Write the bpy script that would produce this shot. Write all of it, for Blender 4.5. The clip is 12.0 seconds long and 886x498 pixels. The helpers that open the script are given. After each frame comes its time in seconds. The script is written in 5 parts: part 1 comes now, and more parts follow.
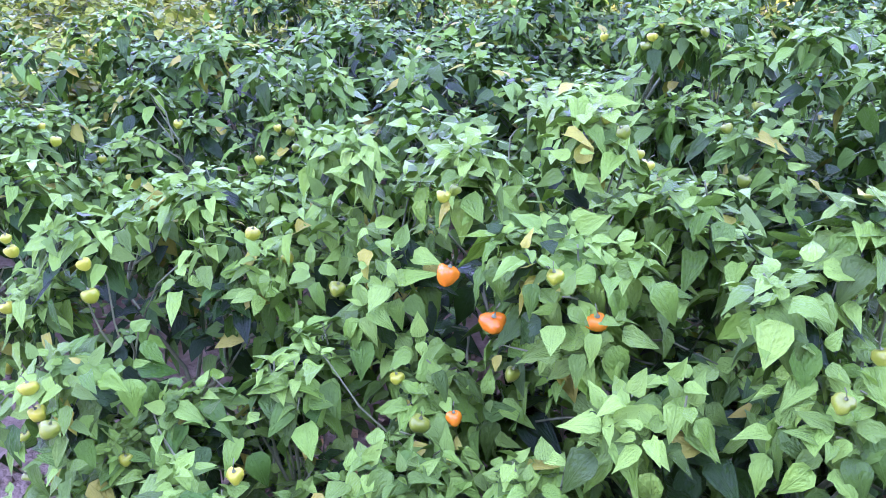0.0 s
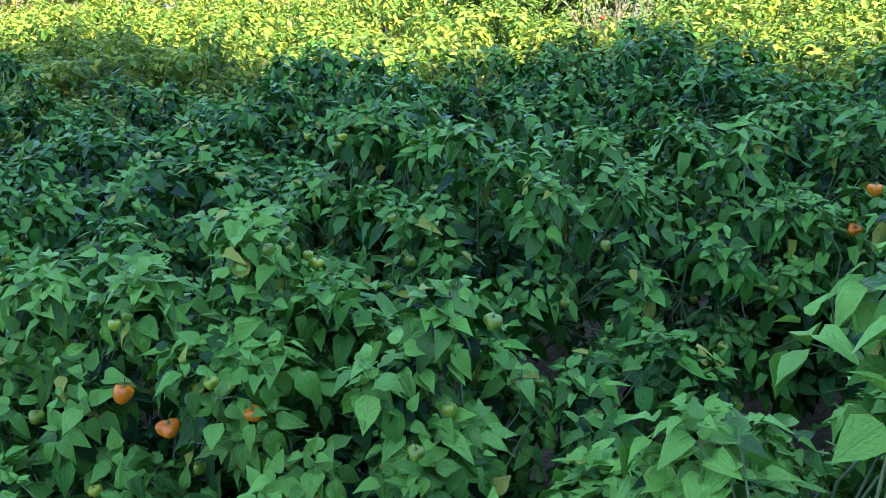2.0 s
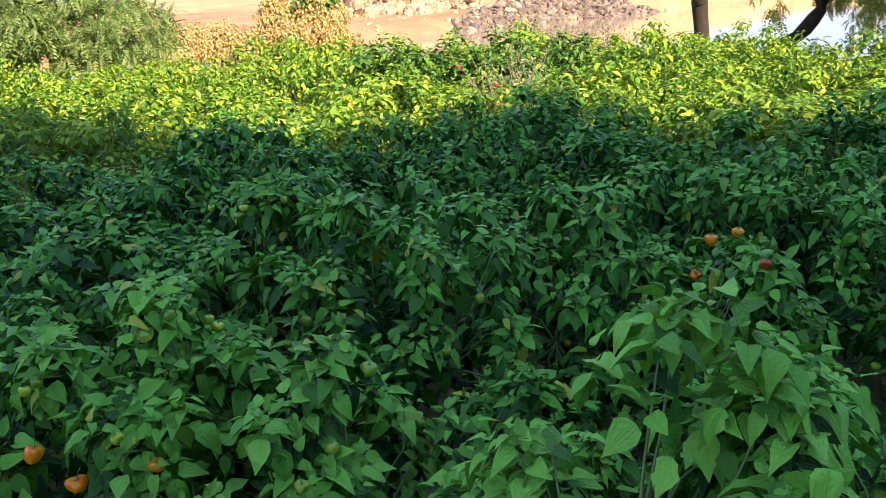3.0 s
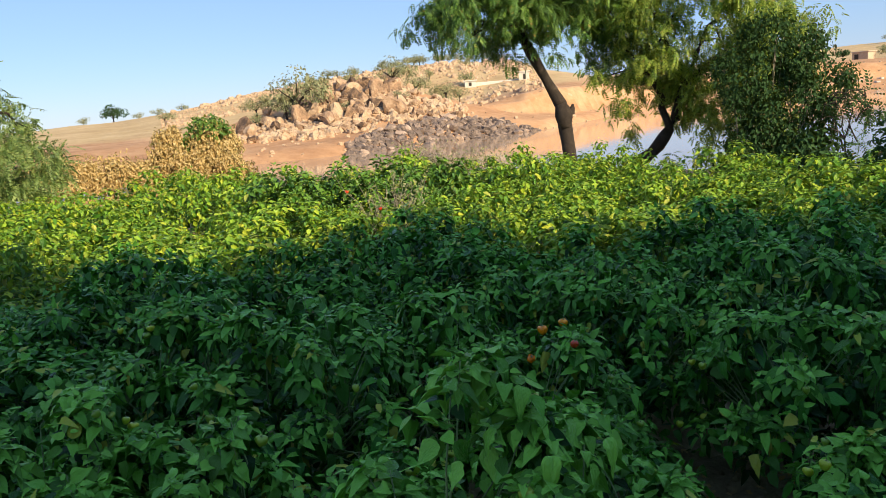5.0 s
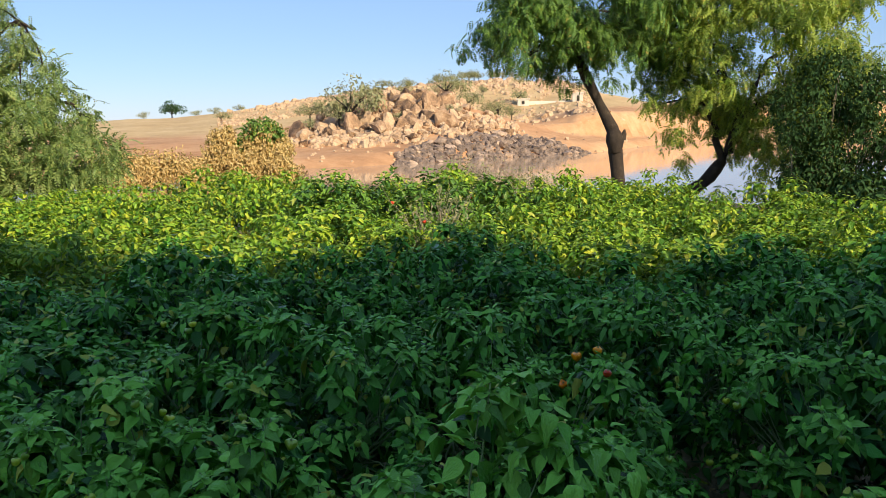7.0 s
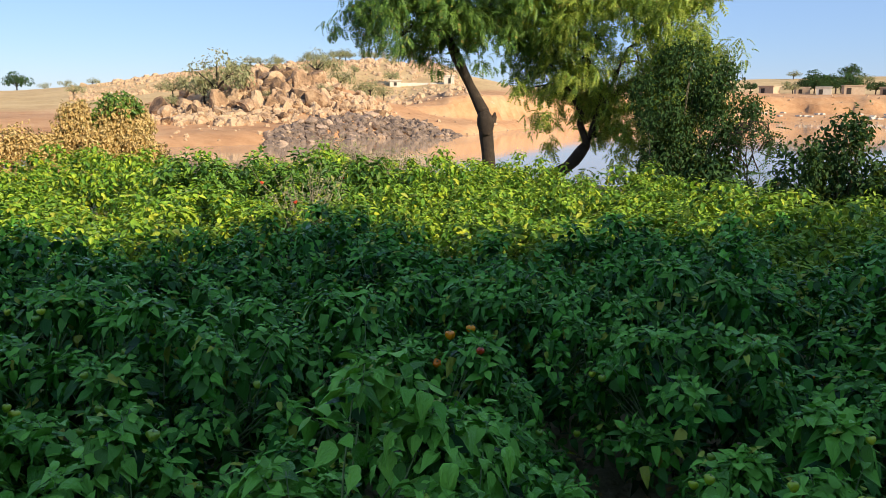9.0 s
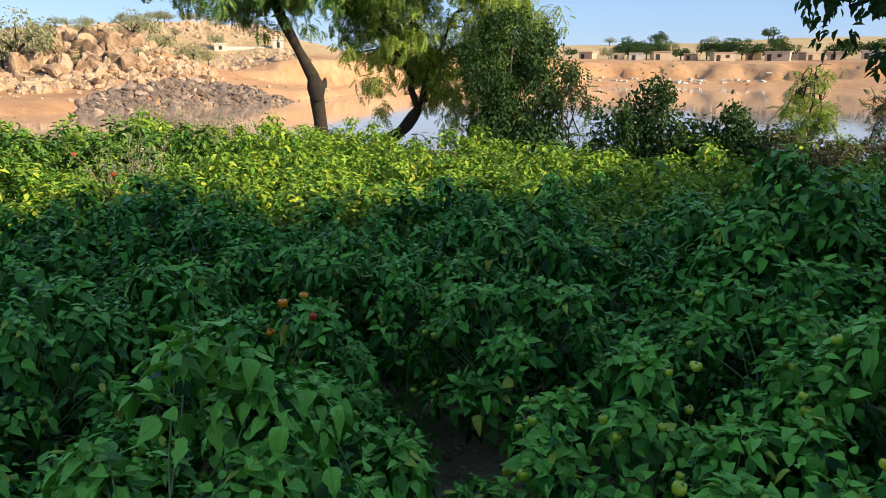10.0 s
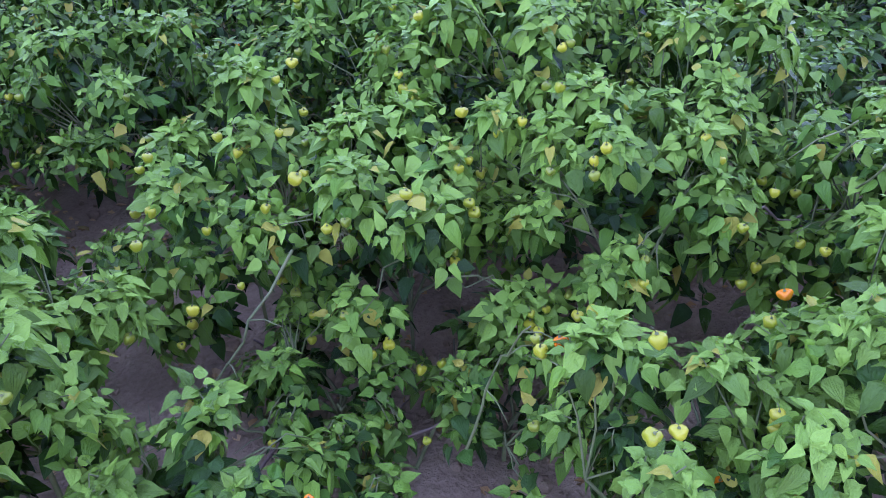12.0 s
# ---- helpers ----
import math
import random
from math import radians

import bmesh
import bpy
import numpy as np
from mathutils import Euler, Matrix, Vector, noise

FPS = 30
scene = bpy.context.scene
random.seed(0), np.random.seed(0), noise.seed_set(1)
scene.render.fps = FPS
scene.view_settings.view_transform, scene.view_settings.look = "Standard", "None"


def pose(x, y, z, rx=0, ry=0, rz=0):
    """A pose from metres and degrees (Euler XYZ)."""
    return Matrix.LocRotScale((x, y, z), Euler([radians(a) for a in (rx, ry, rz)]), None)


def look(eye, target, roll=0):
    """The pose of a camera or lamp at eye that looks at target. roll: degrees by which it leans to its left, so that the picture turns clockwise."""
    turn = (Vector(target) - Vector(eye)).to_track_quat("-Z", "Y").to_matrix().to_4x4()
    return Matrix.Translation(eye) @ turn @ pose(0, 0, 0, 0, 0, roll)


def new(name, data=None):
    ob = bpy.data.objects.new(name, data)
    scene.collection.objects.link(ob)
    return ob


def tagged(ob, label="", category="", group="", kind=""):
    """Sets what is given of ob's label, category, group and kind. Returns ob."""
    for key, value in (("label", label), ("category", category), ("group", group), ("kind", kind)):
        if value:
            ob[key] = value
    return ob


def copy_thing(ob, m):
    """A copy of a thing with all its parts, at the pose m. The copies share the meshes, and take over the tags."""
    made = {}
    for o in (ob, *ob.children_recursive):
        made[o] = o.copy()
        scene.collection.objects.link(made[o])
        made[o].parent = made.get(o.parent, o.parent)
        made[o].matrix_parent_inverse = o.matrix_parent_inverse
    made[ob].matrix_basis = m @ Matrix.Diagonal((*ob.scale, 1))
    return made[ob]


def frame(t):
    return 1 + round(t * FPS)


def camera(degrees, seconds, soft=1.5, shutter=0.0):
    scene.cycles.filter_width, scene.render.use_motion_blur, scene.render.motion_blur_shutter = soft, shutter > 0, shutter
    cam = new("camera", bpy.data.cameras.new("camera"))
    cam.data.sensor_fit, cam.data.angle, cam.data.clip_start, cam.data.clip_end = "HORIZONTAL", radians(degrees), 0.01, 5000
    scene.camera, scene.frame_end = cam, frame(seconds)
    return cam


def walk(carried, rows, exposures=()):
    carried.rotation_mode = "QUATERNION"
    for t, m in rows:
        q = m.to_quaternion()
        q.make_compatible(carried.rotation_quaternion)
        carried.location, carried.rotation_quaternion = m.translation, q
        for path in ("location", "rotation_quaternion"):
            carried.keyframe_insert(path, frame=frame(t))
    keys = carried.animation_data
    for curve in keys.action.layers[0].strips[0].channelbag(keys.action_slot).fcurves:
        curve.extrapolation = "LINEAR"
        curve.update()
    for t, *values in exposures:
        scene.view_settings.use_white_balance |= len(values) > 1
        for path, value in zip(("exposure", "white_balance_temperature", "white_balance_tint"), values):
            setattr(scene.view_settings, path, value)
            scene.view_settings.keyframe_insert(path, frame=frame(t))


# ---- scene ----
# ---------------------------------------------------------------- camera and walk
cam = camera(59.8, 12.0, soft=0.5)
ROWS = [
    (0, -0.520, 0.765, 1.268, 24.35, -26.05, 1.55),
    (0.25, -0.468, 0.790, 1.281, 21.18, -25.75, 1.56),
    (0.5, -0.414, 0.811, 1.294, 18.02, -25.45, 1.58),
    (0.75, -0.369, 0.814, 1.310, 15.79, -25.04, 1.88),
    (1, -0.325, 0.812, 1.325, 13.57, -24.62, 2.18),
    (1.25, -0.297, 0.783, 1.351, 12.39, -24.26, 2.47),
    (1.5, -0.268, 0.750, 1.378, 11.21, -23.88, 2.76),
    (1.75, -0.239, 0.713, 1.403, 9.98, -23.32, 2.91),
    (2, -0.211, 0.671, 1.429, 8.75, -22.72, 3.06),
    (2.25, -0.176, 0.605, 1.461, 7.16, -22.09, 3.14),
    (2.5, -0.145, 0.529, 1.488, 5.54, -21.11, 3.18),
    (2.75, -0.127, 0.514, 1.494, 3.95, -19.97, 3.16),
    (3, -0.105, 0.497, 1.498, 2.44, -18.76, 3.26),
    (3.25, -0.073, 0.396, 1.520, 0.65, -17.44, 3.43),
    (3.5, -0.054, 0.284, 1.544, -1.26, -16.32, 3.43),
    (3.7, -0.039, 0.137, 1.564, -3.33, -15.21, 3.60),
    (4.1, -0.028, 0.035, 1.580, -4.90, -13.25, 4.00),
    (5.3, -0.003, 0.019, 1.593, -5.41, -10.04, 4.69),
    (5.5, -0.002, 0.010, 1.598, -4.30, -9.56, 4.60),
    (6, -0.004, 0.006, 1.604, -2.30, -9.02, 3.65),
    (6.5, 0.000, 0.000, 1.600, 0.00, -9.27, 1.91),
    (7, -0.005, 0.003, 1.604, -1.64, -9.43, 1.05),
    (7.2, -0.006, 0.002, 1.606, -3.16, -9.45, 0.91),
    (8.8, -0.003, 0.031, 1.593, -9.38, -10.27, 0.07),
    (9, -0.003, 0.033, 1.592, -10.97, -10.86, -0.25),
    (9.5, 0.008, 0.016, 1.592, -16.34, -12.13, -0.59),
    (10, 0.020, -0.002, 1.590, -23.12, -13.29, -0.30),
    (10.5, 0.037, -0.019, 1.579, -30.39, -15.78, 0.71),
    (11, 0.053, -0.039, 1.562, -38.18, -20.11, 1.49),
    (11.5, 0.069, -0.054, 1.540, -45.50, -26.09, 2.08),
    (12, 0.080, -0.070, 1.520, -51.40, -32.75, 1.75),
]
EXPOSURES = [(0.0, 3.72, 5950, 98), (0.5, 3.35, 5820, 92), (1.0, 3.02, 5580, 76), (1.5, 2.42, 5300, 55), (2.0, 2.1, 5500, 34), (2.5, 1.7, 6100, 22), (3.0, 1.5, 6350, 15), (3.7, 1.1, 6350, 11),
             (5.3, 0.66, 6350, 11), (9.0, 0.66, 6300, 11), (10.0, 0.74, 6250, 10), (10.5, 0.90, 6250, 9), (11.0, 1.6, 6350, 13), (11.5, 2.43, 5820, 49), (12.0, 2.9, 6120, 77)]
walk(cam, [(t, pose(x, y, z, 90 + pitch, roll, yaw)) for t, x, y, z, yaw, pitch, roll in ROWS], EXPOSURES)

# ---------------------------------------------------------------- world and sun
SUN_AZ, SUN_EL = 146.0, 24.0          # degrees clockwise from +y, degrees up
world = bpy.data.worlds.new("sky")
scene.world = world
world.use_nodes = True
sky = world.node_tree.nodes.new("ShaderNodeTexSky")
sky.sky_type, sky.sun_disc = "NISHITA", False
sky.sun_elevation, sky.sun_rotation = radians(SUN_EL), radians(SUN_AZ)
sky.air_density, sky.dust_density, sky.ozone_density = 1.0, 0.05, 4.2
sky.altitude = 0
# clear dry air: an even blue besides the scattered light near the horizon
even = world.node_tree.nodes.new("ShaderNodeBackground")
even.inputs[0].default_value, even.inputs[1].default_value = (0.40, 0.585, 1.0, 1.0), 0.33
both = world.node_tree.nodes.new("ShaderNodeAddShader")
back = world.node_tree.nodes["Background"]
back.inputs[1].default_value = 0.040
world.node_tree.links.new(sky.outputs[0], back.inputs[0])
world.node_tree.links.new(back.outputs[0], both.inputs[0])
world.node_tree.links.new(even.outputs[0], both.inputs[1])
world.node_tree.links.new(both.outputs[0], world.node_tree.nodes["World Output"].inputs[0])
to_sun = Vector((math.sin(radians(SUN_AZ)) * math.cos(radians(SUN_EL)), math.cos(radians(SUN_AZ)) * math.cos(radians(SUN_EL)), math.sin(radians(SUN_EL))))
sun = new("sun", bpy.data.lights.new("sun", "SUN"))
sun.data.energy, sun.data.angle, sun.data.color = 4.7, radians(0.5), (1.0, 0.85, 0.61)
sun.matrix_world = look(to_sun * 60, (0, 0, 0))

# ---------------------------------------------------------------- materials


class Nodes:
    """A short way to write a node material."""

    def __init__(self, name):
        self.mat = bpy.data.materials.new(name)
        self.mat.use_nodes = True
        self.tree = self.mat.node_tree
        self.shader = self.tree.nodes["Principled BSDF"]
        self.out = self.tree.nodes["Material Output"]

    def node(self, kind, inputs=()):
        n = self.tree.nodes.new(kind)
        for k, v in dict(inputs).items():
            self.set(n, k, v)
        return n

    def set(self, n, key, v):
        if isinstance(v, bpy.types.NodeSocket):
            self.tree.links.new(v, n.inputs[key])
        else:
            n.inputs[key].default_value = v

    def math(self, op, a, b=0.0, clamp=False):
        n = self.node("ShaderNodeMath", {0: a, 1: b})
        n.operation = op
        n.use_clamp = clamp
        return n.outputs[0]

    def noise(self, scale, detail=4.0, vector=None, rough=0.55):
        n = self.node("ShaderNodeTexNoise", {"Scale": scale, "Detail": detail, "Roughness": rough})
        if vector is not None:
            self.set(n, "Vector", vector)
        return n.outputs["Fac"]

    def ramp(self, fac, stops):
        n = self.node("ShaderNodeValToRGB", {0: fac})
        els = n.color_ramp.elements
        while len(els) < len(stops):
            els.new(0.5)
        for e, (p, c) in zip(els, stops):
            e.position, e.color = p, (*c, 1.0)
        return n.outputs[0]

    def mix(self, fac, a, b, blend="MIX"):
        n = self.node("ShaderNodeMix")
        n.data_type, n.blend_type = "RGBA", blend
        for key, v in ((0, fac), (6, a), (7, b)):
            if isinstance(v, tuple) and len(v) == 3:
                v = (*v, 1.0)
            self.set(n, key, v)
        return n.outputs[2]

    def attribute(self, name):
        n = self.node("ShaderNodeAttribute")
        n.attribute_name = name
        return n.outputs["Fac"]

    def coords(self, kind="Object"):
        return self.node("ShaderNodeTexCoord").outputs[kind]

    def position(self):
        return self.node("ShaderNodeNewGeometry").outputs["Position"]

    def bump(self, height, strength=0.4, distance=0.02):
        b = self.node("ShaderNodeBump", {"Height": height, "Strength": strength, "Distance": distance})
        self.set(self.shader, "Normal", b.outputs[0])
        return b.outputs[0]

    def principled(self, **kw):
        for k, v in kw.items():
            key = k.replace("_", " ")
            if isinstance(v, tuple) and len(v) == 3:
                v = (*v, 1.0)
            self.set(self.shader, key, v)
        return self.mat


def leaf_material(name, greens, youth_shade, old, single=False, veins=True, thin=0.05, rough=0.33, spec=0.36, through_colour=(0.34, 0.42, 0.03)):
    """Leaf with lighter veins, thin enough to let some light through; leaf by leaf in another tone."""
    n = Nodes(name)
    if single:
        rand = n.node("ShaderNodeObjectInfo").outputs["Random"]
    else:
        rand = n.node("ShaderNodeNewGeometry").outputs["Random Per Island"]
    tone = n.ramp(rand, greens)
    age_shade = n.attribute("youth_shade")
    # negative values darken inner leaves: shade inside the plant, put into their colour
    tone = n.mix(n.math("MULTIPLY", age_shade, -1.0, True), tone, (0.006, 0.032, 0.005))
    tone = n.mix(n.math("MULTIPLY", age_shade, 1.0, True), tone, youth_shade)
    spot = n.math("GREATER_THAN", n.math("FRACT", n.math("MULTIPLY", rand, 37.7)), 0.972)
    tone = n.mix(n.math("MULTIPLY", spot, 0.75), tone, old)
    blot = n.noise(55.0, 3.0, n.coords())
    tone = n.mix(n.math("MULTIPLY", blot, 0.28), tone, (0.016, 0.065, 0.012))
    if veins:
        uv = n.node("ShaderNodeSeparateXYZ", {0: n.node("ShaderNodeUVMap").outputs[0]})
        side = n.math("ABSOLUTE", n.math("SUBTRACT", uv.outputs[0], 0.5))
        rib = n.math("SUBTRACT", 1.0, n.math("MULTIPLY", side, 26.0), True)
        beat = n.math("SUBTRACT", n.math("MULTIPLY", uv.outputs[1], 46.0), n.math("MULTIPLY", side, 34.0))
        quilt = n.math("ADD", n.math("MULTIPLY", n.math("SINE", beat), 0.5), 0.5)
        lateral = n.math("POWER", quilt, 7.0)
        vein = n.math("MAXIMUM", rib, n.math("MULTIPLY", lateral, 0.55))
        tone = n.mix(n.math("MULTIPLY", vein, 0.05), tone, (0.17, 0.33, 0.13))
        pucker = n.noise(7.0, 2.0, n.node("ShaderNodeUVMap").outputs[0])
        n.bump(n.math("SUBTRACT", n.math("MULTIPLY", pucker, 1.6), n.math("ADD", n.math("MULTIPLY", quilt, 0.015), n.math("MULTIPLY", rib, 0.4))), 0.5, 0.006)
    else:
        n.bump(n.noise(5.0, 2.0, n.node("ShaderNodeUVMap").outputs[0]), 0.7, 0.012)
    gloss = n.math("ADD", n.math("MULTIPLY", blot, 0.2), n.math("ADD", n.math("MULTIPLY", n.math("FRACT", n.math("MULTIPLY", rand, 91.3)), 0.22), rough - 0.18))
    n.principled(Base_Color=tone, Roughness=gloss, Specular_IOR_Level=spec)
    glow = n.node("ShaderNodeBsdfTranslucent", {"Color": n.mix(0.5, tone, through_colour)})
    both = n.node("ShaderNodeMixShader", {0: thin, 1: n.shader.outputs[0], 2: glow.outputs[0]})
    n.tree.links.new(both.outputs[0], n.out.inputs[0])
    return n.mat


def solid_material(name, stops, scale=8.0, rough=0.7, bump=0.3, distance=0.02, detail=6.0, per_object=0.0, spec=0.4, vector="Object"):
    """Mottled matter at two scales."""
    n = Nodes(name)
    co = n.position() if vector == "World" else n.coords(vector)
    big = n.noise(scale, detail, co)
    fine = n.noise(scale * 9.0, 4.0, co)
    fac = n.math("ADD", n.math("MULTIPLY", big, 0.7), n.math("MULTIPLY", fine, 0.3))
    if per_object:
        r = n.node("ShaderNodeObjectInfo").outputs["Random"]
        fac = n.math("ADD", fac, n.math("MULTIPLY", n.math("SUBTRACT", r, 0.5), per_object))
    n.bump(n.math("ADD", big, n.math("MULTIPLY", fine, 0.5)), bump, distance)
    return n.principled(Base_Color=n.ramp(fac, stops), Roughness=rough, Specular_IOR_Level=spec)


# one chilli leaf in two tones, with shade and sunlight put into the colours
SHADED_GREENS = [(0.0, (0.004, 0.034, 0.004)), (0.35, (0.012, 0.092, 0.010)), (0.75, (0.052, 0.260, 0.020)), (1.0, (0.170, 0.500, 0.038))]
SUNLIT_GREENS = [(0.0, (0.026, 0.115, 0.012)), (0.35, (0.095, 0.270, 0.020)), (0.75, (0.40, 0.570, 0.032)), (1.0, (0.66, 0.66, 0.05))]
M_LEAF = leaf_material("pepper_leaf", SHADED_GREENS, (0.25, 0.60, 0.070), (0.54, 0.53, 0.06), through_colour=(0.12, 0.42, 0.03), rough=0.30, spec=0.2)
M_LEAF_ONE = leaf_material("pepper_leaf_single", SHADED_GREENS, (0.25, 0.60, 0.070), (0.54, 0.53, 0.06), single=True, through_colour=(0.12, 0.42, 0.03), rough=0.30, spec=0.2)
M_LEAF_SUNLIT = leaf_material("pepper_leaf_sunlit", SUNLIT_GREENS, (0.40, 0.60, 0.05), (0.55, 0.52, 0.07), veins=False, thin=0.24)
M_BROAD = leaf_material("broad_dark_leaf", [(0.0, (0.018, 0.060, 0.008)), (0.5, (0.060, 0.165, 0.018)), (1.0, (0.19, 0.34, 0.035))], (0.22, 0.40, 0.05), (0.40, 0.40, 0.06), veins=False, thin=0.12)
M_NEEM = leaf_material("neem_leaf", [(0.0, (0.025, 0.085, 0.018)), (0.5, (0.075, 0.18, 0.028)), (1.0, (0.22, 0.34, 0.05))], (0.20, 0.32, 0.05), (0.40, 0.27, 0.06), veins=False, thin=0.2)
# neem leaf again: yellow-green growth plus sunlight painted into the colour
M_NEEM_LIGHT = leaf_material("pale_sunlit_neem_leaf", [(0.0, (0.05, 0.13, 0.02)), (0.5, (0.22, 0.35, 0.045)), (1.0, (0.48, 0.55, 0.08))], (0.50, 0.56, 0.09), (0.50, 0.34, 0.08), veins=False, thin=0.33)
M_THORN = leaf_material("thorn_tree_leaf", [(0.0, (0.065, 0.135, 0.036)), (0.6, (0.19, 0.28, 0.07)), (1.0, (0.38, 0.45, 0.13))], (0.40, 0.48, 0.15), (0.30, 0.24, 0.08), veins=False, thin=0.25)
M_VINE = leaf_material("dark_vine_leaf", [(0.0, (0.012, 0.035, 0.012)), (0.6, (0.022, 0.06, 0.018)), (1.0, (0.06, 0.12, 0.03))], (0.05, 0.11, 0.03), (0.20, 0.13, 0.06), veins=False, thin=0.15, rough=0.65, spec=0.2)
M_DRY = leaf_material("dried_vine_leaf", [(0.0, (0.20, 0.11, 0.04)), (0.3, (0.58, 0.36, 0.12)), (0.7, (0.76, 0.54, 0.22)), (1.0, (0.86, 0.68, 0.36))], (0.74, 0.54, 0.24), (0.14, 0.18, 0.04), veins=False, thin=0.2, rough=0.8, spec=0.2)
# withered leaf kept darker than the dried one: the hedge's shade in its colour
M_WITHERED_SHADED = leaf_material("withered_shaded_leaf", [(0.0, (0.06, 0.04, 0.03)), (0.6, (0.15, 0.10, 0.065)), (1.0, (0.30, 0.21, 0.12))], (0.20, 0.15, 0.09), (0.09, 0.10, 0.03), veins=False, thin=0.12, rough=0.8, spec=0.2)
M_SCRUB = leaf_material("scrub_leaf", [(0.0, (0.20, 0.20, 0.10)), (0.6, (0.34, 0.32, 0.16)), (1.0, (0.46, 0.42, 0.22))], (0.3, 0.32, 0.15), (0.3, 0.24, 0.12), veins=False, thin=0.15, rough=0.7)
M_STEM = solid_material("green_stem", [(0.2, (0.08, 0.15, 0.04)), (0.8, (0.24, 0.31, 0.11))], 30.0, 0.55, 0.2, 0.002)
M_TWIG = solid_material("dry_twig", [(0.2, (0.16, 0.13, 0.08)), (0.8, (0.34, 0.29, 0.19))], 40.0, 0.75, 0.3, 0.002)
M_BARK = solid_material("bark", [(0.25, (0.018, 0.013, 0.010)), (0.55, (0.045, 0.032, 0.023)), (0.85, (0.12, 0.085, 0.055))], 9.0, 0.9, 0.9, 0.03)
M_GREEN_PEPPER = solid_material("green_pepper", [(0.2, (0.14, 0.27, 0.02)), (0.8, (0.30, 0.42, 0.03))], 25.0, 0.28, 0.1, 0.002, per_object=0.5, spec=0.5)
M_YELLOW_PEPPER = solid_material("pale_pepper", [(0.2, (0.30, 0.44, 0.02)), (0.8, (0.52, 0.58, 0.03))], 25.0, 0.28, 0.1, 0.002, per_object=0.5, spec=0.5)
M_ORANGE_PEPPER = solid_material("orange_pepper", [(0.2, (0.86, 0.20, 0.004)), (0.8, (0.93, 0.34, 0.006))], 25.0, 0.25, 0.1, 0.002, per_object=0.5, spec=0.5)
M_RED_PEPPER = solid_material("red_pepper", [(0.2, (0.45, 0.03, 0.01)), (0.8, (0.62, 0.08, 0.015))], 25.0, 0.25, 0.1, 0.002, spec=0.5)
M_ROCK = solid_material("granite_boulder", [(0.32, (0.09, 0.055, 0.033)), (0.47, (0.33, 0.20, 0.108)), (0.70, (0.60, 0.42, 0.255))], 1.1, 0.85, 1.0, 0.25, per_object=0.3)
M_BLACK = solid_material("dark_basalt", [(0.3, (0.07, 0.050, 0.040)), (0.5, (0.23, 0.165, 0.12)), (0.75, (0.50, 0.35, 0.24))], 1.6, 0.8, 0.8, 0.08, per_object=0.35)
M_MUD = solid_material("mud_wall", [(0.2, (0.40, 0.28, 0.18)), (0.8, (0.62, 0.48, 0.33))], 2.0, 0.9, 0.3, 0.03, per_object=0.4)
M_WHITEWASH = solid_material("whitewash", [(0.2, (0.50, 0.44, 0.34)), (0.8, (0.68, 0.63, 0.54))], 1.0, 0.85, 0.2, 0.02)
M_DARK = solid_material("dark_opening", [(0.2, (0.03, 0.025, 0.02)), (0.8, (0.06, 0.05, 0.04))], 3.0, 0.9, 0.1)
M_TIN = solid_material("tin_roof", [(0.2, (0.30, 0.27, 0.24)), (0.8, (0.48, 0.45, 0.42))], 2.0, 0.5, 0.2)


def ground_material():
    n = Nodes("earth")
    p = n.position()
    big = n.noise(0.35, 6.0, p)
    mid = n.noise(5.0, 6.0, p)
    fine = n.noise(60.0, 5.0, p)
    f = n.math("ADD", n.math("MULTIPLY", mid, 0.6), n.math("MULTIPLY", fine, 0.4))
    soil = n.ramp(f, [(0.25, (0.19, 0.155, 0.075)), (0.55, (0.39, 0.325, 0.175)), (0.8, (0.54, 0.47, 0.27))])
    far = n.noise(0.12, 8.0, p, 0.65)
    streak = n.noise(0.9, 6.0, p, 0.7)
    g = n.math("ADD", n.math("MULTIPLY", far, 0.6), n.math("MULTIPLY", streak, 0.4))
    sand = n.ramp(g, [(0.3, (0.33, 0.155, 0.068)), (0.5, (0.53, 0.29, 0.138)), (0.7, (0.65, 0.42, 0.225))])
    grass = n.ramp(g, [(0.3, (0.42, 0.275, 0.12)), (0.5, (0.57, 0.40, 0.19)), (0.7, (0.68, 0.52, 0.28))])
    s = n.attribute("sand")
    d = n.attribute("dry")
    col = n.mix(s, soil, sand)
    col = n.mix(d, col, grass)
    n.bump(n.math("ADD", n.math("ADD", mid, n.math("MULTIPLY", fine, 0.5)), n.math("MULTIPLY", big, 2.0)), 0.7, 0.05)
    return n.principled(Base_Color=col, Roughness=0.95, Specular_IOR_Level=0.2)


def water_material():
    n = Nodes("muddy_water")
    p = n.position()
    sc = n.node("ShaderNodeMapping", {"Vector": p, "Scale": (0.35, 1.0, 1.0)})
    w = n.math("ADD", n.noise(0.9, 4.0, sc.outputs[0]), n.math("MULTIPLY", n.noise(5.0, 3.0, sc.outputs[0]), 0.25))
    n.bump(w, 0.035, 0.05)
    col = n.ramp(n.noise(0.05, 3.0, p), [(0.3, (0.40, 0.27, 0.165)), (0.7, (0.52, 0.37, 0.235))])
    return n.principled(Base_Color=col, Roughness=0.06, Specular_IOR_Level=0.6, IOR=1.33)


M_GROUND = ground_material()
M_WATER = water_material()

# ---------------------------------------------------------------- mesh helpers


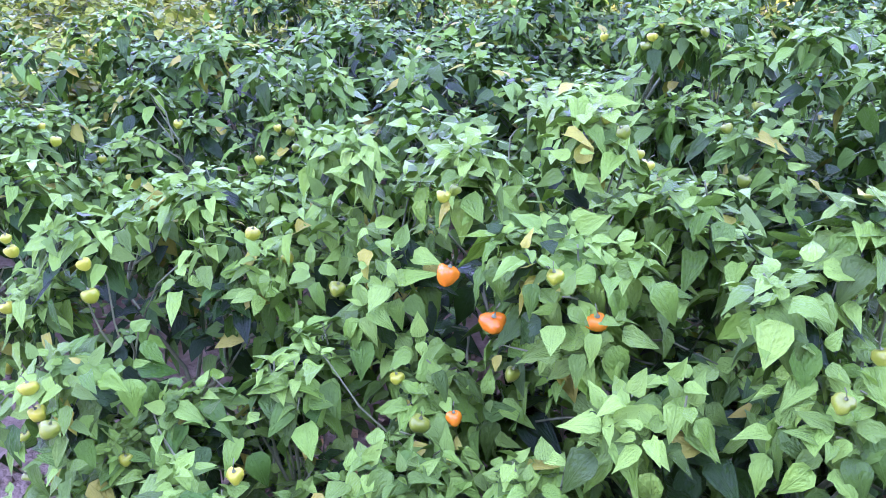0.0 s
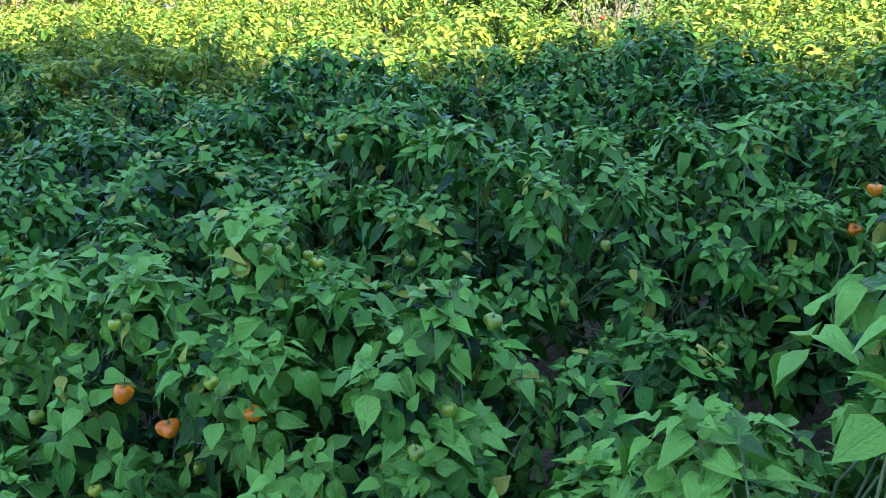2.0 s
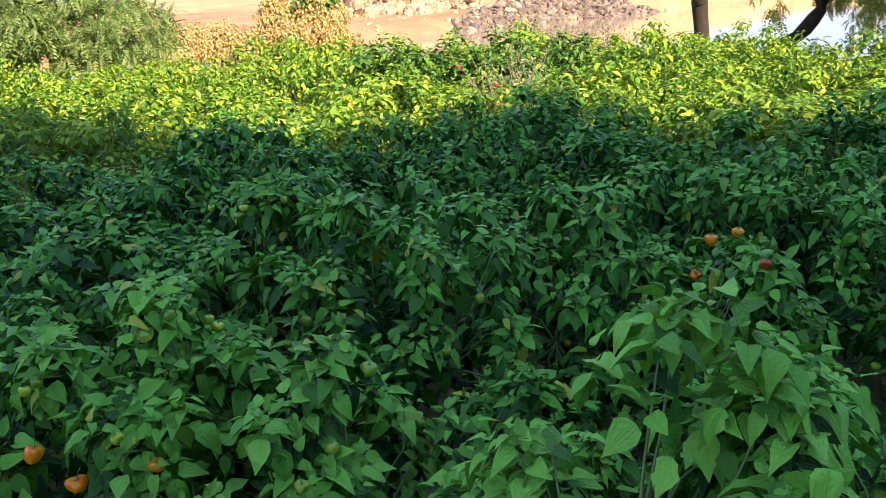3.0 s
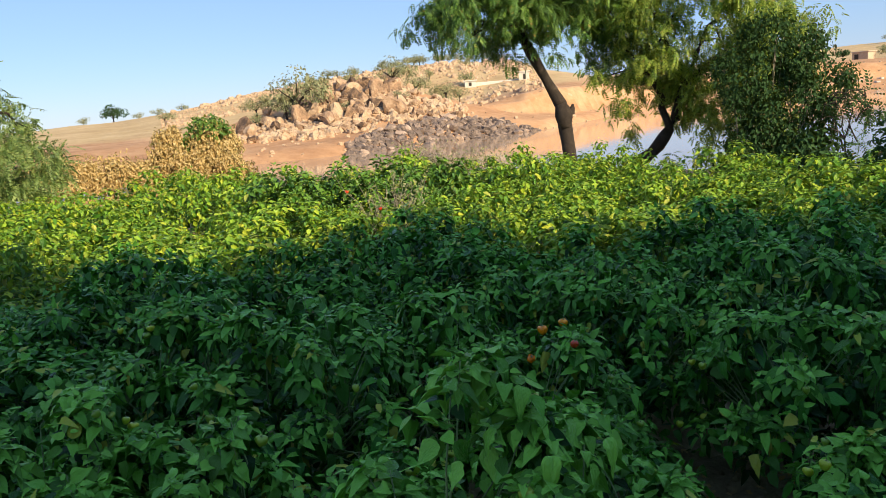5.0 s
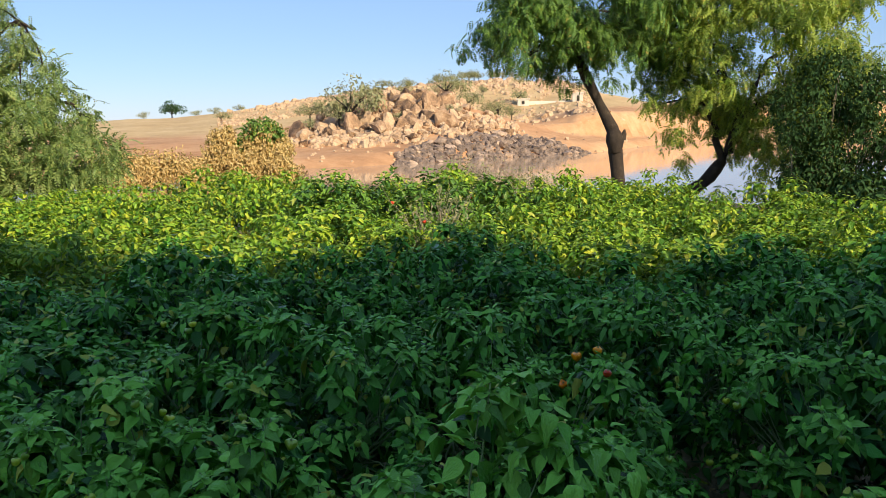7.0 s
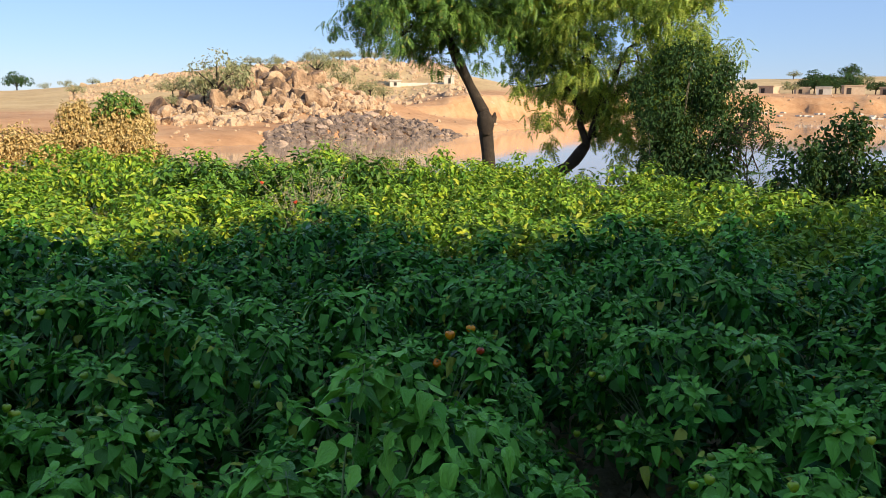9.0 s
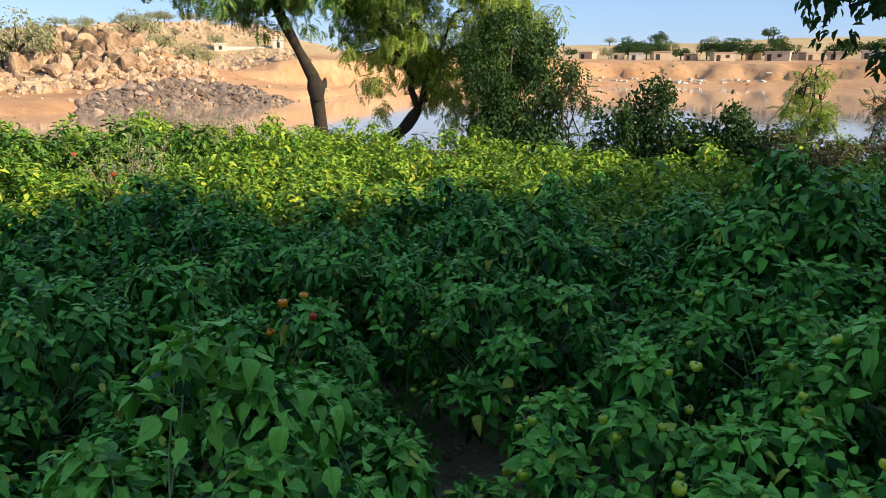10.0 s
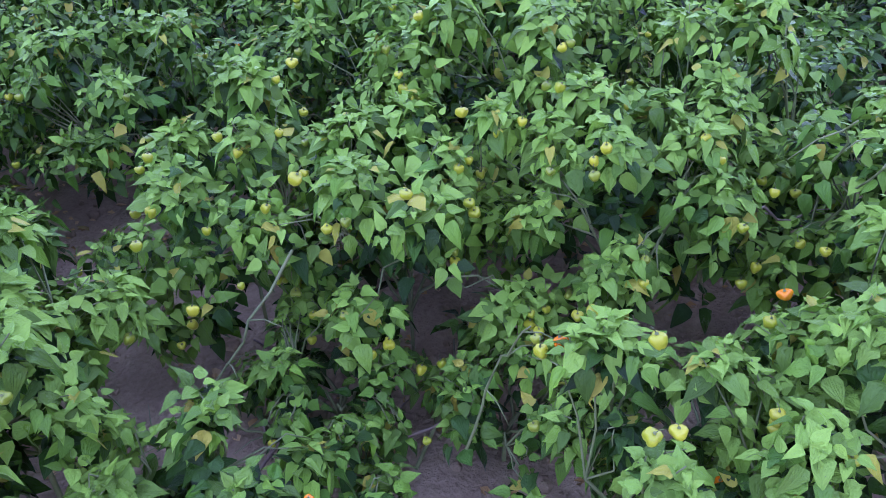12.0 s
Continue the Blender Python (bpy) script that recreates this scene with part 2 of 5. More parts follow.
def mesh_of(name, verts, faces, mat, uv=None, attrs=None, smooth=True):
    """A mesh from arrays: verts (n,3), faces a list of index tuples or an (m,k) array."""
    me = bpy.data.meshes.new(name)
    verts = np.asarray(verts, dtype=np.float32)
    if isinstance(faces, np.ndarray):
        sizes = np.full(len(faces), faces.shape[1], dtype=np.int32)
        flat = faces.astype(np.int32).ravel()
    else:
        sizes = np.array([len(f) for f in faces], dtype=np.int32)
        flat = np.array([i for f in faces for i in f], dtype=np.int32)
    me.vertices.add(len(verts))
    me.vertices.foreach_set("co", verts.ravel())
    me.loops.add(len(flat))
    me.loops.foreach_set("vertex_index", flat)
    me.polygons.add(len(sizes))
    me.polygons.foreach_set("loop_start", np.concatenate([[0], np.cumsum(sizes)[:-1]]).astype(np.int32))
    me.polygons.foreach_set("use_smooth", np.full(len(sizes), smooth))
    if uv is not None:
        layer = me.uv_layers.new(name="UVMap")
        layer.data.foreach_set("uv", np.asarray(uv, dtype=np.float32)[flat].ravel())
    for key, vals in (attrs or {}).items():
        me.attributes.new(key, "FLOAT", "POINT").data.foreach_set("value", np.asarray(vals, dtype=np.float32))
    me.materials.append(mat)
    me.update(calc_edges=True)
    me.validate()
    return me


def part(name, me, parent, label="", kind=""):
    """Links a mesh as one part under its thing."""
    ob = new(name, me)
    ob.parent = parent
    return tagged(ob, label=label, kind=kind)


def thing(name, x, y, z, label, category, group="", kind="", turn=0.0, me=None):
    ob = new(name, me)
    ob.matrix_basis = pose(x, y, z, 0, 0, turn)
    if me is None:
        ob.empty_display_size = 0.1
    return tagged(ob, label=label, category=category, group=group, kind=kind)


def unit(v):
    return v / np.maximum(np.linalg.norm(v, axis=-1, keepdims=True), 1e-9)


def tubes(paths, radii, sides=5):
    """Tapered tubes along several polylines, as one vert and face list."""
    V, F, base = [], [], 0
    for path, rad in zip(paths, radii):
        path = np.asarray(path, dtype=float)
        tang = unit(np.gradient(path, axis=0))
        ref = np.where(np.abs(tang[:, 2:3]) > 0.9, [[1.0, 0, 0]], [[0, 0, 1.0]])
        a = unit(np.cross(tang, ref))
        b = np.cross(tang, a)
        ang = np.arange(sides) * 2 * np.pi / sides
        ring = path[:, None] + np.asarray(rad)[:, None, None] * (a[:, None] * np.cos(ang)[None, :, None] + b[:, None] * np.sin(ang)[None, :, None])
        V.append(ring.reshape(-1, 3))
        n = len(path)
        for i in range(n - 1):
            for j in range(sides):
                k = (j + 1) % sides
                F.append((base + i * sides + j, base + i * sides + k, base + (i + 1) * sides + k, base + (i + 1) * sides + j))
        F.append(tuple(base + (n - 1) * sides + j for j in range(sides)))
        base += n * sides
    return np.concatenate(V), F


def bend(a, b, sag, rng, n=5, wobble=0.0):
    """A bowed line from a to b."""
    t = np.linspace(0, 1, n)[:, None]
    p = np.asarray(a) * (1 - t) + np.asarray(b) * t
    p[:, 2] += sag * np.sin(np.pi * t[:, 0])
    if wobble:
        p[1:-1] += rng.normal(0, wobble, (n - 2, 3))
    return p


# ---------------------------------------------------------------- leaf shapes (x along the leaf, y across, z up)


def leaf_shape(rows, cols=2, fold=0.30, droop=0.36, width=0.335, curl=0.0, twist=0.0, frill=0.022, seed=0):
    """An ovate leaf with a drawn-out tip, keeled along the rib, its halves arched, its edge uneven."""
    r = np.random.default_rng(seed)
    v = {3: np.array([0, 0.2, 0.6, 1.0]), 5: np.array([0, 0.11, 0.33, 0.60, 0.83, 1.0])}.get(rows, np.linspace(0, 1, rows + 1))
    half = width * np.interp(v, [0, 0.04, 0.11, 0.2, 0.33, 0.46, 0.60, 0.72, 0.83, 0.92, 1.0], [0, 0.34, 0.66, 0.89, 1.0, 0.96, 0.82, 0.62, 0.37, 0.16, 0])
    half[0] = half[-1] = 0.0
    verts, uv, faces, ids = [], [], [], []
    for i, (s, h) in enumerate(zip(v, half)):
        zc = -droop * s ** 2.2 + 0.05 * math.sin(5.0 * s + seed)
        yc = curl * s * s
        if h <= 1e-6:
            ids.append([len(verts)] * (cols + 1))
            verts.append((s, yc, zc)), uv.append((0.5, s))
            continue
        ids.append(list(range(len(verts), len(verts) + cols + 1)))
        for c in range(cols + 1):
            q = 2.0 * c / cols - 1.0
            arch = fold * h * (abs(q) if cols == 2 else 1.9 * abs(q) - 1.3 * q * q)
            wave = frill * abs(q) * (math.sin(i * 2.3 + c * 1.7 + seed) + r.normal(0, 0.7))
            verts.append((s - 0.05 * abs(q) + 0.3 * curl * s * q * h, yc + q * h * (1 + 0.09 * r.normal()), zc + arch + wave + twist * s * q * h))
            uv.append((0.5 + 0.5 * q, s))
    for i in range(rows):
        a, b = ids[i], ids[i + 1]
        for l in range(cols):
            f = []
            for q in (a[l], b[l], b[l + 1], a[l + 1]):
                if q not in f:
                    f.append(q)
            faces.append(tuple(f[::-1]))
    return np.array(verts), faces, np.array(uv)


# fold, droop, width, sideways curl, twist of each grown form
FORMS = ((0.34, 0.48, 0.34, 0.10, 0.25), (0.60, 0.62, 0.31, -0.14, -0.35), (0.16, 0.34, 0.37, 0.05, 0.15), (0.75, 0.42, 0.33, -0.08, 0.5), (-0.14, 0.72, 0.35, 0.16, -0.2))
LEAF_CLOSE = [leaf_shape(8, 6, f, d, w, c, t, 0.034, k) for k, (f, d, w, c, t) in enumerate(FORMS)]
LEAF_FINE = [leaf_shape(5, 2, f, d, w, c, t, 0.03, k) for k, (f, d, w, c, t) in enumerate(FORMS[:4])]
# a plain leaf for far plants: two arched halves that meet at the rib
LEAF_FAR = (np.array([(0, 0, 0), (0.30, 0.27, 0.06), (0.66, 0.19, -0.06), (1.0, 0, -0.34), (0.66, -0.19, -0.06), (0.30, -0.27, 0.06)]),
            [(0, 3, 2, 1), (0, 5, 4, 3)], np.array([(0.5, 0), (1, 0.28), (1, 0.66), (0.5, 1), (0, 0.66), (0, 0.28)]))
# a little more of the curve for plants at middle distance
LEAF_MID = [leaf_shape(3, 2, f, d, 0.9 * w, c, t, 0.02, k) for k, (f, d, w, c, t) in enumerate(FORMS[:4])]


def spray_shape(pairs, length=1.0, leaflet=0.34, hang=0.35, seed=1):
    """A pinnate leaf: narrow leaflets in pairs along a drooping rib."""
    r = np.random.default_rng(seed)
    verts, faces, uv = [], [], []
    for i in range(pairs):
        s = (i + 0.6) / pairs
        z0 = -hang * s * s
        for side in (-1, 1):
            l = leaflet * (0.65 + 0.5 * math.sin(math.pi * s)) * r.uniform(0.85, 1.15)
            d = np.array([0.45, side * 0.8, -0.38 + r.normal(0, 0.12)])
            d /= np.linalg.norm(d)
            w = np.cross(d, [0, 0, 1.0])
            w *= 0.25 * l / np.linalg.norm(w)
            o = np.array([s * length, 0, z0])
            k = len(verts)
            verts += [tuple(o), tuple(o + d * l * 0.45 + w), tuple(o + d * l), tuple(o + d * l * 0.45 - w)]
            uv += [(0.5, 0), (0, 0.5), (0.5, 1), (1, 0.5)]
            faces.append((k, k + 1, k + 2, k + 3))
    return np.array(verts), faces, np.array(uv)


def spread(name, shape, pos, d, nrm, size, youth_shade, mat):
    """One mesh that holds a leaf shape at every place given."""
    if isinstance(shape, list):
        sv, sf, suv = np.stack([q[0] for q in shape]), shape[0][1], shape[0][2]
        sv = sv[np.arange(len(pos)) * 7 // 3 % len(shape)]
    else:
        sv, sf, suv = shape[0][None], shape[1], shape[2]
    d = unit(d)
    side = unit(np.cross(nrm, d))
    up = np.cross(d, side)
    co = pos[:, None] + size[:, None, None] * (sv[:, :, 0:1] * d[:, None] + sv[:, :, 1:2] * side[:, None] + sv[:, :, 2:3] * up[:, None])
    n, k = len(pos), sv.shape[1]
    quads = [f for f in sf if len(f) == 4]
    tris = [f for f in sf if len(f) == 3]
    off = (np.arange(n) * k)[:, None, None]
    faces = []
    sizes = []
    me = bpy.data.meshes.new(name)
    lists = []
    for group in (quads, tris):
        if group:
            lists.append((np.array(group)[None] + off).reshape(-1, len(group[0])))
    flat = np.concatenate([l.ravel() for l in lists]).astype(np.int32)
    sizes = np.concatenate([np.full(len(l), l.shape[1]) for l in lists]).astype(np.int32)
    me.vertices.add(n * k)
    me.vertices.foreach_set("co", co.astype(np.float32).ravel())
    me.loops.add(len(flat))
    me.loops.foreach_set("vertex_index", flat)
    me.polygons.add(len(sizes))
    me.polygons.foreach_set("loop_start", np.concatenate([[0], np.cumsum(sizes)[:-1]]).astype(np.int32))
    me.polygons.foreach_set("use_smooth", np.ones(len(sizes), dtype=bool))
    me.uv_layers.new(name="UVMap").data.foreach_set("uv", np.tile(suv, (n, 1)).astype(np.float32)[flat].ravel())
    me.attributes.new("youth_shade", "FLOAT", "POINT").data.foreach_set("value", np.repeat(youth_shade, k).astype(np.float32))
    me.materials.append(mat)
    me.update(calc_edges=True)
    return me


# ---------------------------------------------------------------- the lie of the land (r, az: metres and degrees round the filming spot)
SHORE = ([-60, -25, -14, -4, 0, 6, 13, 18, 23, 35, 50, 75], [60, 58, 60, 63, 67, 74, 83, 108, 152, 168, 165, 150])
RIDGE = ([-80, -40, -22, -17, -13, -9, -5, -1, 3, 7, 10, 13, 17, 25, 33, 40, 48, 60, 80], [0.4, 0.4, 0.5, 0.75, 1.25, 1.85, 2.3, 2.6, 2.8, 2.95, 2.4, 1.1, 0.8, 0.9, 1.15, 1.35, 1.6, 1.8, 1.5])
BANK = ([-90, -30, -12, -4, 5, 15, 30, 45, 90], [17, 17.5, 22, 19, 16.5, 16, 14.5, 14, 14])
WATER_Z = -2.0


def step(a, b, x):
    t = np.clip((x - a) / (b - a), 0, 1)
    return t * t * (3 - 2 * t)


def lump(x, y, cx, cy, sx, sy, h):
    return h * np.exp(-((x - cx) / sx) ** 2 - ((y - cy) / sy) ** 2)


def waves(x, y, seed, scale):
    """Cheap rolling noise from a few crossed sines."""
    r = np.random.default_rng(seed)
    z = 0.0
    for k in range(6):
        a = r.uniform(0, 2 * np.pi)
        f = (1.6 ** k) / scale
        z = z + np.sin((x * np.cos(a) + y * np.sin(a)) * f + r.uniform(0, 6)) * 0.7 ** k
    return z / 2.5


def land(x, y):
    """Height of the ground."""
    r, az = np.hypot(x, y), np.degrees(np.arctan2(x, y))
    behind = step(75, 100, np.abs(az))
    edge = np.interp(az, *BANK)
    shore = np.interp(az, *SHORE)
    near = 0.035 * waves(x, y, 3, 0.5) + 0.05 * waves(x, y, 4, 1.6)
    z = near - 3.2 * step(edge, edge + 6, r) * (1 - behind)
    rise = step(shore - 4, shore + 7, r) * (2.0 + 0.9 * np.exp(-((az - 4) / 6.5) ** 2)) + step(shore + 6, shore + 24, r) * 1.1
    ragged = r + 4 * waves(x, y, 9, 6.0) + 1.6 * waves(x, y, 12, 1.7)
    cliff = (step(shore + 13, shore + 14.2, ragged) * 1.7 + step(shore + 16, shore + 17, ragged + 1.5 * waves(x, y, 13, 2.5)) * 0.9) * step(7, 13, az)
    z = z + (rise + cliff) * (1 - behind)
    ridge = np.tan(np.radians(np.interp(az, *RIDGE))) * 190
    hill = ridge * step(105, 190, r) * (1 - 0.3 * step(200, 320, r))
    east = step(13, 20, az)
    hill = hill * (1 - east) + east * ridge * 1.85 * step(235, 350, r) * (1 - 0.3 * step(360, 500, r))
    fade = step(150, 210, r)
    z = z + (hill + 1.2 * fade + 0.5 * waves(x, y, 5, 14.0) * step(90, 130, r)) * (1 - behind)
    z = z + lump(x, y, 1.5, 95, 6.5, 9, 3.0) + lump(x, y, -5.5, 94, 6, 8, 2.2) + lump(x, y, -13, 94, 6, 8, 1.6) + lump(x, y, 10, 92, 7, 8, 0.8)
    return z


def land_at(x, y):
    return float(land(np.array([x], dtype=float), np.array([y], dtype=float))[0])


def build_ground():
    radii = np.concatenate([np.linspace(0.02, 4, 45), np.linspace(4.2, 30, 70), np.linspace(31, 130, 95), np.linspace(131, 215, 75), np.linspace(218, 330, 32), np.geomspace(350, 4500, 14)])
    az = np.radians(np.concatenate([np.arange(-180, -36, 3.0), np.arange(-36, 66, 0.45), np.arange(66, 180, 3.0)]))
    R, A = np.meshgrid(radii, az, indexing="ij")
    X, Y = R * np.sin(A), R * np.cos(A)
    Z = land(X, Y)
    n, m = R.shape
    i, j = np.meshgrid(np.arange(n - 1), np.arange(m), indexing="ij")
    k = (j + 1) % m
    faces = np.stack([i * m + j, i * m + k, (i + 1) * m + k, (i + 1) * m + j], -1).reshape(-1, 4)[:, ::-1]
    deg = np.degrees(A)
    sand = step(13, 17, R) * (1 - step(75, 100, np.abs(deg)))
    dry = step(112, 135, R + 8 * waves(X, Y, 21, 9.0) - 95 * step(12, 22, deg)) * 0.9
    me = mesh_of("ground", np.stack([X, Y, Z], -1).reshape(-1, 3), faces, M_GROUND, attrs={"sand": sand.ravel(), "dry": dry.ravel()})
    tagged(new("ground", me), "brown field soil running down to orange sand banks and a dry hill", "ground", kind="structure")


build_ground()


def build_water():
    az = np.radians(np.linspace(-95, 95, 96))
    radii = np.array([11.5, 20, 30, 45, 60, 80, 105, 140, 185])
    R, A = np.meshgrid(radii, az, indexing="ij")
    n, m = R.shape
    i, j = np.meshgrid(np.arange(n - 1), np.arange(m - 1), indexing="ij")
    faces = np.stack([i * m + j, i * m + j + 1, (i + 1) * m + j + 1, (i + 1) * m + j], -1).reshape(-1, 4)[:, ::-1]
    me = mesh_of("water", np.stack([R * np.sin(A), R * np.cos(A), np.full_like(R, WATER_Z)], -1).reshape(-1, 3), faces, M_WATER)
    tagged(new("water", me), "still muddy brown river water mirroring the far bank", "water", kind="structure")


build_water()

# ---------------------------------------------------------------- far side: boulders, scrub, houses


def boulder_mesh(name, seed, mat, flat=0.75):
    r = np.random.default_rng(seed)
    bm = bmesh.new()
    bmesh.ops.create_icosphere(bm, subdivisions=2, radius=1.0)
    planes = [(unit(r.normal(size=3)), r.uniform(0.34, 0.62)) for _ in range(26)]
    off = r.uniform(0, 50, 3)
    tall = flat
    for v in bm.verts:
        p = np.array(v.co)
        for nrm, h in planes:
            over = p @ nrm - h
            if over > 0:
                p = p - nrm * over * 0.97
        p = p * (1 + 0.13 * noise.noise(Vector(p * 2.4 + off)))
        v.co = Vector((p[0], p[1], p[2] * tall))
    me = bpy.data.meshes.new(name)
    bm.to_mesh(me)
    bm.free()
    me.materials.append(mat)
    return me


BOULDERS = [boulder_mesh("boulder", 40 + i, M_ROCK, 0.7 + 0.08 * (i % 4)) for i in range(7)]
SLABS = [boulder_mesh("boulder", 50 + i, M_ROCK, 1.25 + 0.15 * (i % 3)) for i in range(5)]
BASALTS = [boulder_mesh("basalt", 60 + i, M_BLACK, 0.6 + 0.1 * (i % 3)) for i in range(5)]


def place_rock(mesh, name, x, y, size, rng, label, group, sink=0.25):
    ob = new(name, mesh)
    ob.matrix_basis = Matrix.LocRotScale((x, y, land_at(x, y) + size * (0.5 - sink)), Euler((rng.normal(0, 0.25), rng.normal(0, 0.25), rng.uniform(0, 6.3))),
                                         (size * rng.uniform(0.8, 1.25), size * rng.uniform(0.8, 1.2), size * rng.uniform(0.75, 1.3)))
    return tagged(ob, label, "rock", group)


def build_rocks():
    rng = np.random.default_rng(11)
    # the great stones of the outcrop
    for x, y, s in ((-4.3, 81.5, 2.2), (-9.8, 82, 1.5), (-12.3, 80.5, 1.2), (-7.2, 80.5, 1.3), (1.0, 90.0, 2.0), (0.2, 92.2, 1.5), (-1.6, 92, 1.4), (3.4, 91.5, 1.4), (-1.2, 86.5, 1.3), (-6.2, 86.5, 1.5), (1.4, 87.0, 1.2), (3.6, 87.5, 1.1), (-10.8, 85.0, 1.2),
                    (-2.6, 91.5, 1.3), (-5.6, 91.0, 1.3), (1.9, 90.5, 1.2), (5.2, 90, 1.1), (-11.5, 90.0, 1.1), (-8.2, 90, 1.2)):
        place_rock(BOULDERS[rng.integers(7)], "boulder", x, y, s, rng, "weathered tan granite boulder of the rocky outcrop", "boulders of the outcrop", 0.1)
    n = 0
    # joined slabs that make up the mass of the crag
    while n < 125:
        x, y = rng.uniform(-14, 8), rng.uniform(79, 97)
        h = lump(x, y, 1.0, 90, 5.0, 7, 1.0) + lump(x, y, -5.0, 87, 4.5, 6, 0.9) + lump(x, y, -10.5, 84, 3.5, 4, 0.55)
        if rng.random() < h * 1.3 - 0.3:
            place_rock(SLABS[rng.integers(5)], "boulder", x, y, float(np.clip(rng.lognormal(0.05, 0.38), 0.55, 1.9)), rng, "upright tan granite slab of the rocky outcrop", "boulders of the outcrop", 0.42)
            n += 1
    n = 0
    while n < 165:
        x, y = rng.uniform(-16, 13), rng.uniform(75, 98)
        h = lump(x, y, 1.5, 87, 5.5, 8, 1.0) + lump(x, y, -5.5, 82, 5, 7, 0.9) + lump(x, y, -10.5, 79, 3.5, 4, 0.55) + lump(x, y, 7, 85, 4, 4, 0.5)
        if rng.random() < h * 1.2 - 0.2:
            place_rock(BOULDERS[rng.integers(7)], "boulder", x, y, float(np.clip(rng.lognormal(-0.75, 0.45), 0.25, 1.1)), rng, "weathered tan granite boulder of the rocky outcrop", "boulders of the outcrop", 0.1)
            n += 1
    n = 0
    while n < 290:
        az = rng.uniform(-1.8, 11.8)
        shore = np.interp(az, *SHORE)
        w = 8.0 * (1 - abs((az - 4.5) / 8.0) ** 2)
        r = shore + rng.uniform(-1.5, max(0.5, w))
        place_rock(BASALTS[rng.integers(5)], "basalt", r * math.sin(radians(az)), r * math.cos(radians(az)), float(np.clip(rng.lognormal(-0.85, 0.5), 0.18, 1.1)), rng,
                   "dark basalt stone piled along the waterline", "dark stones by the water", 0.15)
        n += 1
    # small stones strewn over the hill, too many to count
    sv, sf = [], []
    base_bm = bmesh.new()
    bmesh.ops.create_icosphere(base_bm, subdivisions=1, radius=1.0)
    bv = np.array([v.co for v in base_bm.verts])
    bf = np.array([[v.index for v in f.verts] for f in base_bm.faces])
    base_bm.free()
    k = 0
    dark = []
    for i in range(6400):
        if i < 3600:
            az = rng.uniform(-14.5, 13)
            r = rng.uniform(112 if az > -3 else 142, 192)
            s = float(np.clip(rng.lognormal(-1.2, 0.5), 0.12, 0.8))
            if waves(r * math.sin(radians(az)), r * math.cos(radians(az)), 25, 11.0) + rng.normal(0, 0.3) < 0.0:
                s *= 0.45
        elif i < 4600:
            while True:
                x, y = rng.uniform(-16, 13), rng.uniform(74, 99)
                h = lump(x, y, 1.5, 87, 6.5, 8, 1.0) + lump(x, y, -5.5, 82, 5.5, 7, 0.9) + lump(x, y, -11, 79, 4, 4, 0.5) + lump(x, y, 8, 86, 4, 4, 0.5)
                if rng.random() < h - 0.25:
                    break
            az, r = math.degrees(math.atan2(x, y)), math.hypot(x, y)
            s = float(np.clip(rng.lognormal(-1.1, 0.4), 0.14, 0.6))
        elif i < 5000:
            az = rng.uniform(-15, 45)
            r = np.interp(az, *SHORE) + rng.uniform(1, 22)
            s = float(np.clip(rng.lognormal(-1.9, 0.4), 0.08, 0.35))
        else:
            az = rng.uniform(-1.8, 12.5)
            r = np.interp(az, *SHORE) + rng.uniform(-1.2, max(0.5, 8.0 * (1 - abs((az - 4.5) / 8.5) ** 2)))
            s = float(np.clip(rng.lognormal(-1.4, 0.35), 0.12, 0.45))
        x, y = r * math.sin(radians(az)), r * math.cos(radians(az))
        p = np.clip(bv * rng.uniform(0.9, 1.5, (1, 3)), -0.8, 0.8) * s * (1 + rng.normal(0, 0.14, (len(bv), 1)))
        turn = np.array(Euler(tuple(rng.uniform(0, 6.3, 3))).to_matrix())
        p = p @ turn.T
        p = p + [x, y, land_at(x, y) + 0.1 * s]
        if i >= 5000:
            dark.append(p)
        else:
            sv.append(p)
            sf.append(bf + k)
            k += len(bv)
    dv = np.concatenate(dark)
    df = np.concatenate([bf + q * len(bv) for q in range(len(dark))])
    tagged(new("basalt_rubble", mesh_of("basalt_rubble", dv, df, M_BLACK, smooth=False)), "small dark basalt rubble between the stones by the water", "stones", kind="stuff")
    me = mesh_of("stones", np.concatenate(sv), np.concatenate(sf), M_ROCK, smooth=False)
    tagged(new("stones", me), "small tan stones strewn over the dry hillside", "stones", kind="stuff")


build_rocks()


def clump_leaves(rng, centres, radii, count, out=0.6, gravity=0.35, squash=0.8):
    """Places, directions and normals for leaves in loose clumps."""
    idx = rng.integers(len(centres), size=count)
    u = unit(rng.normal(size=(count, 3)))
    rad = radii[idx] * rng.uniform(0.35, 1.0, count) ** 0.6
    pos = centres[idx] + u * rad[:, None] * [1, 1, squash]
    d = unit(u * out + rng.normal(0, 0.5, (count, 3)) + [0, 0, -gravity])
    nrm = unit(u * 0.5 + [0, 0, 0.8] + rng.normal(0, 0.35, (count, 3)))
    return pos, d, nrm


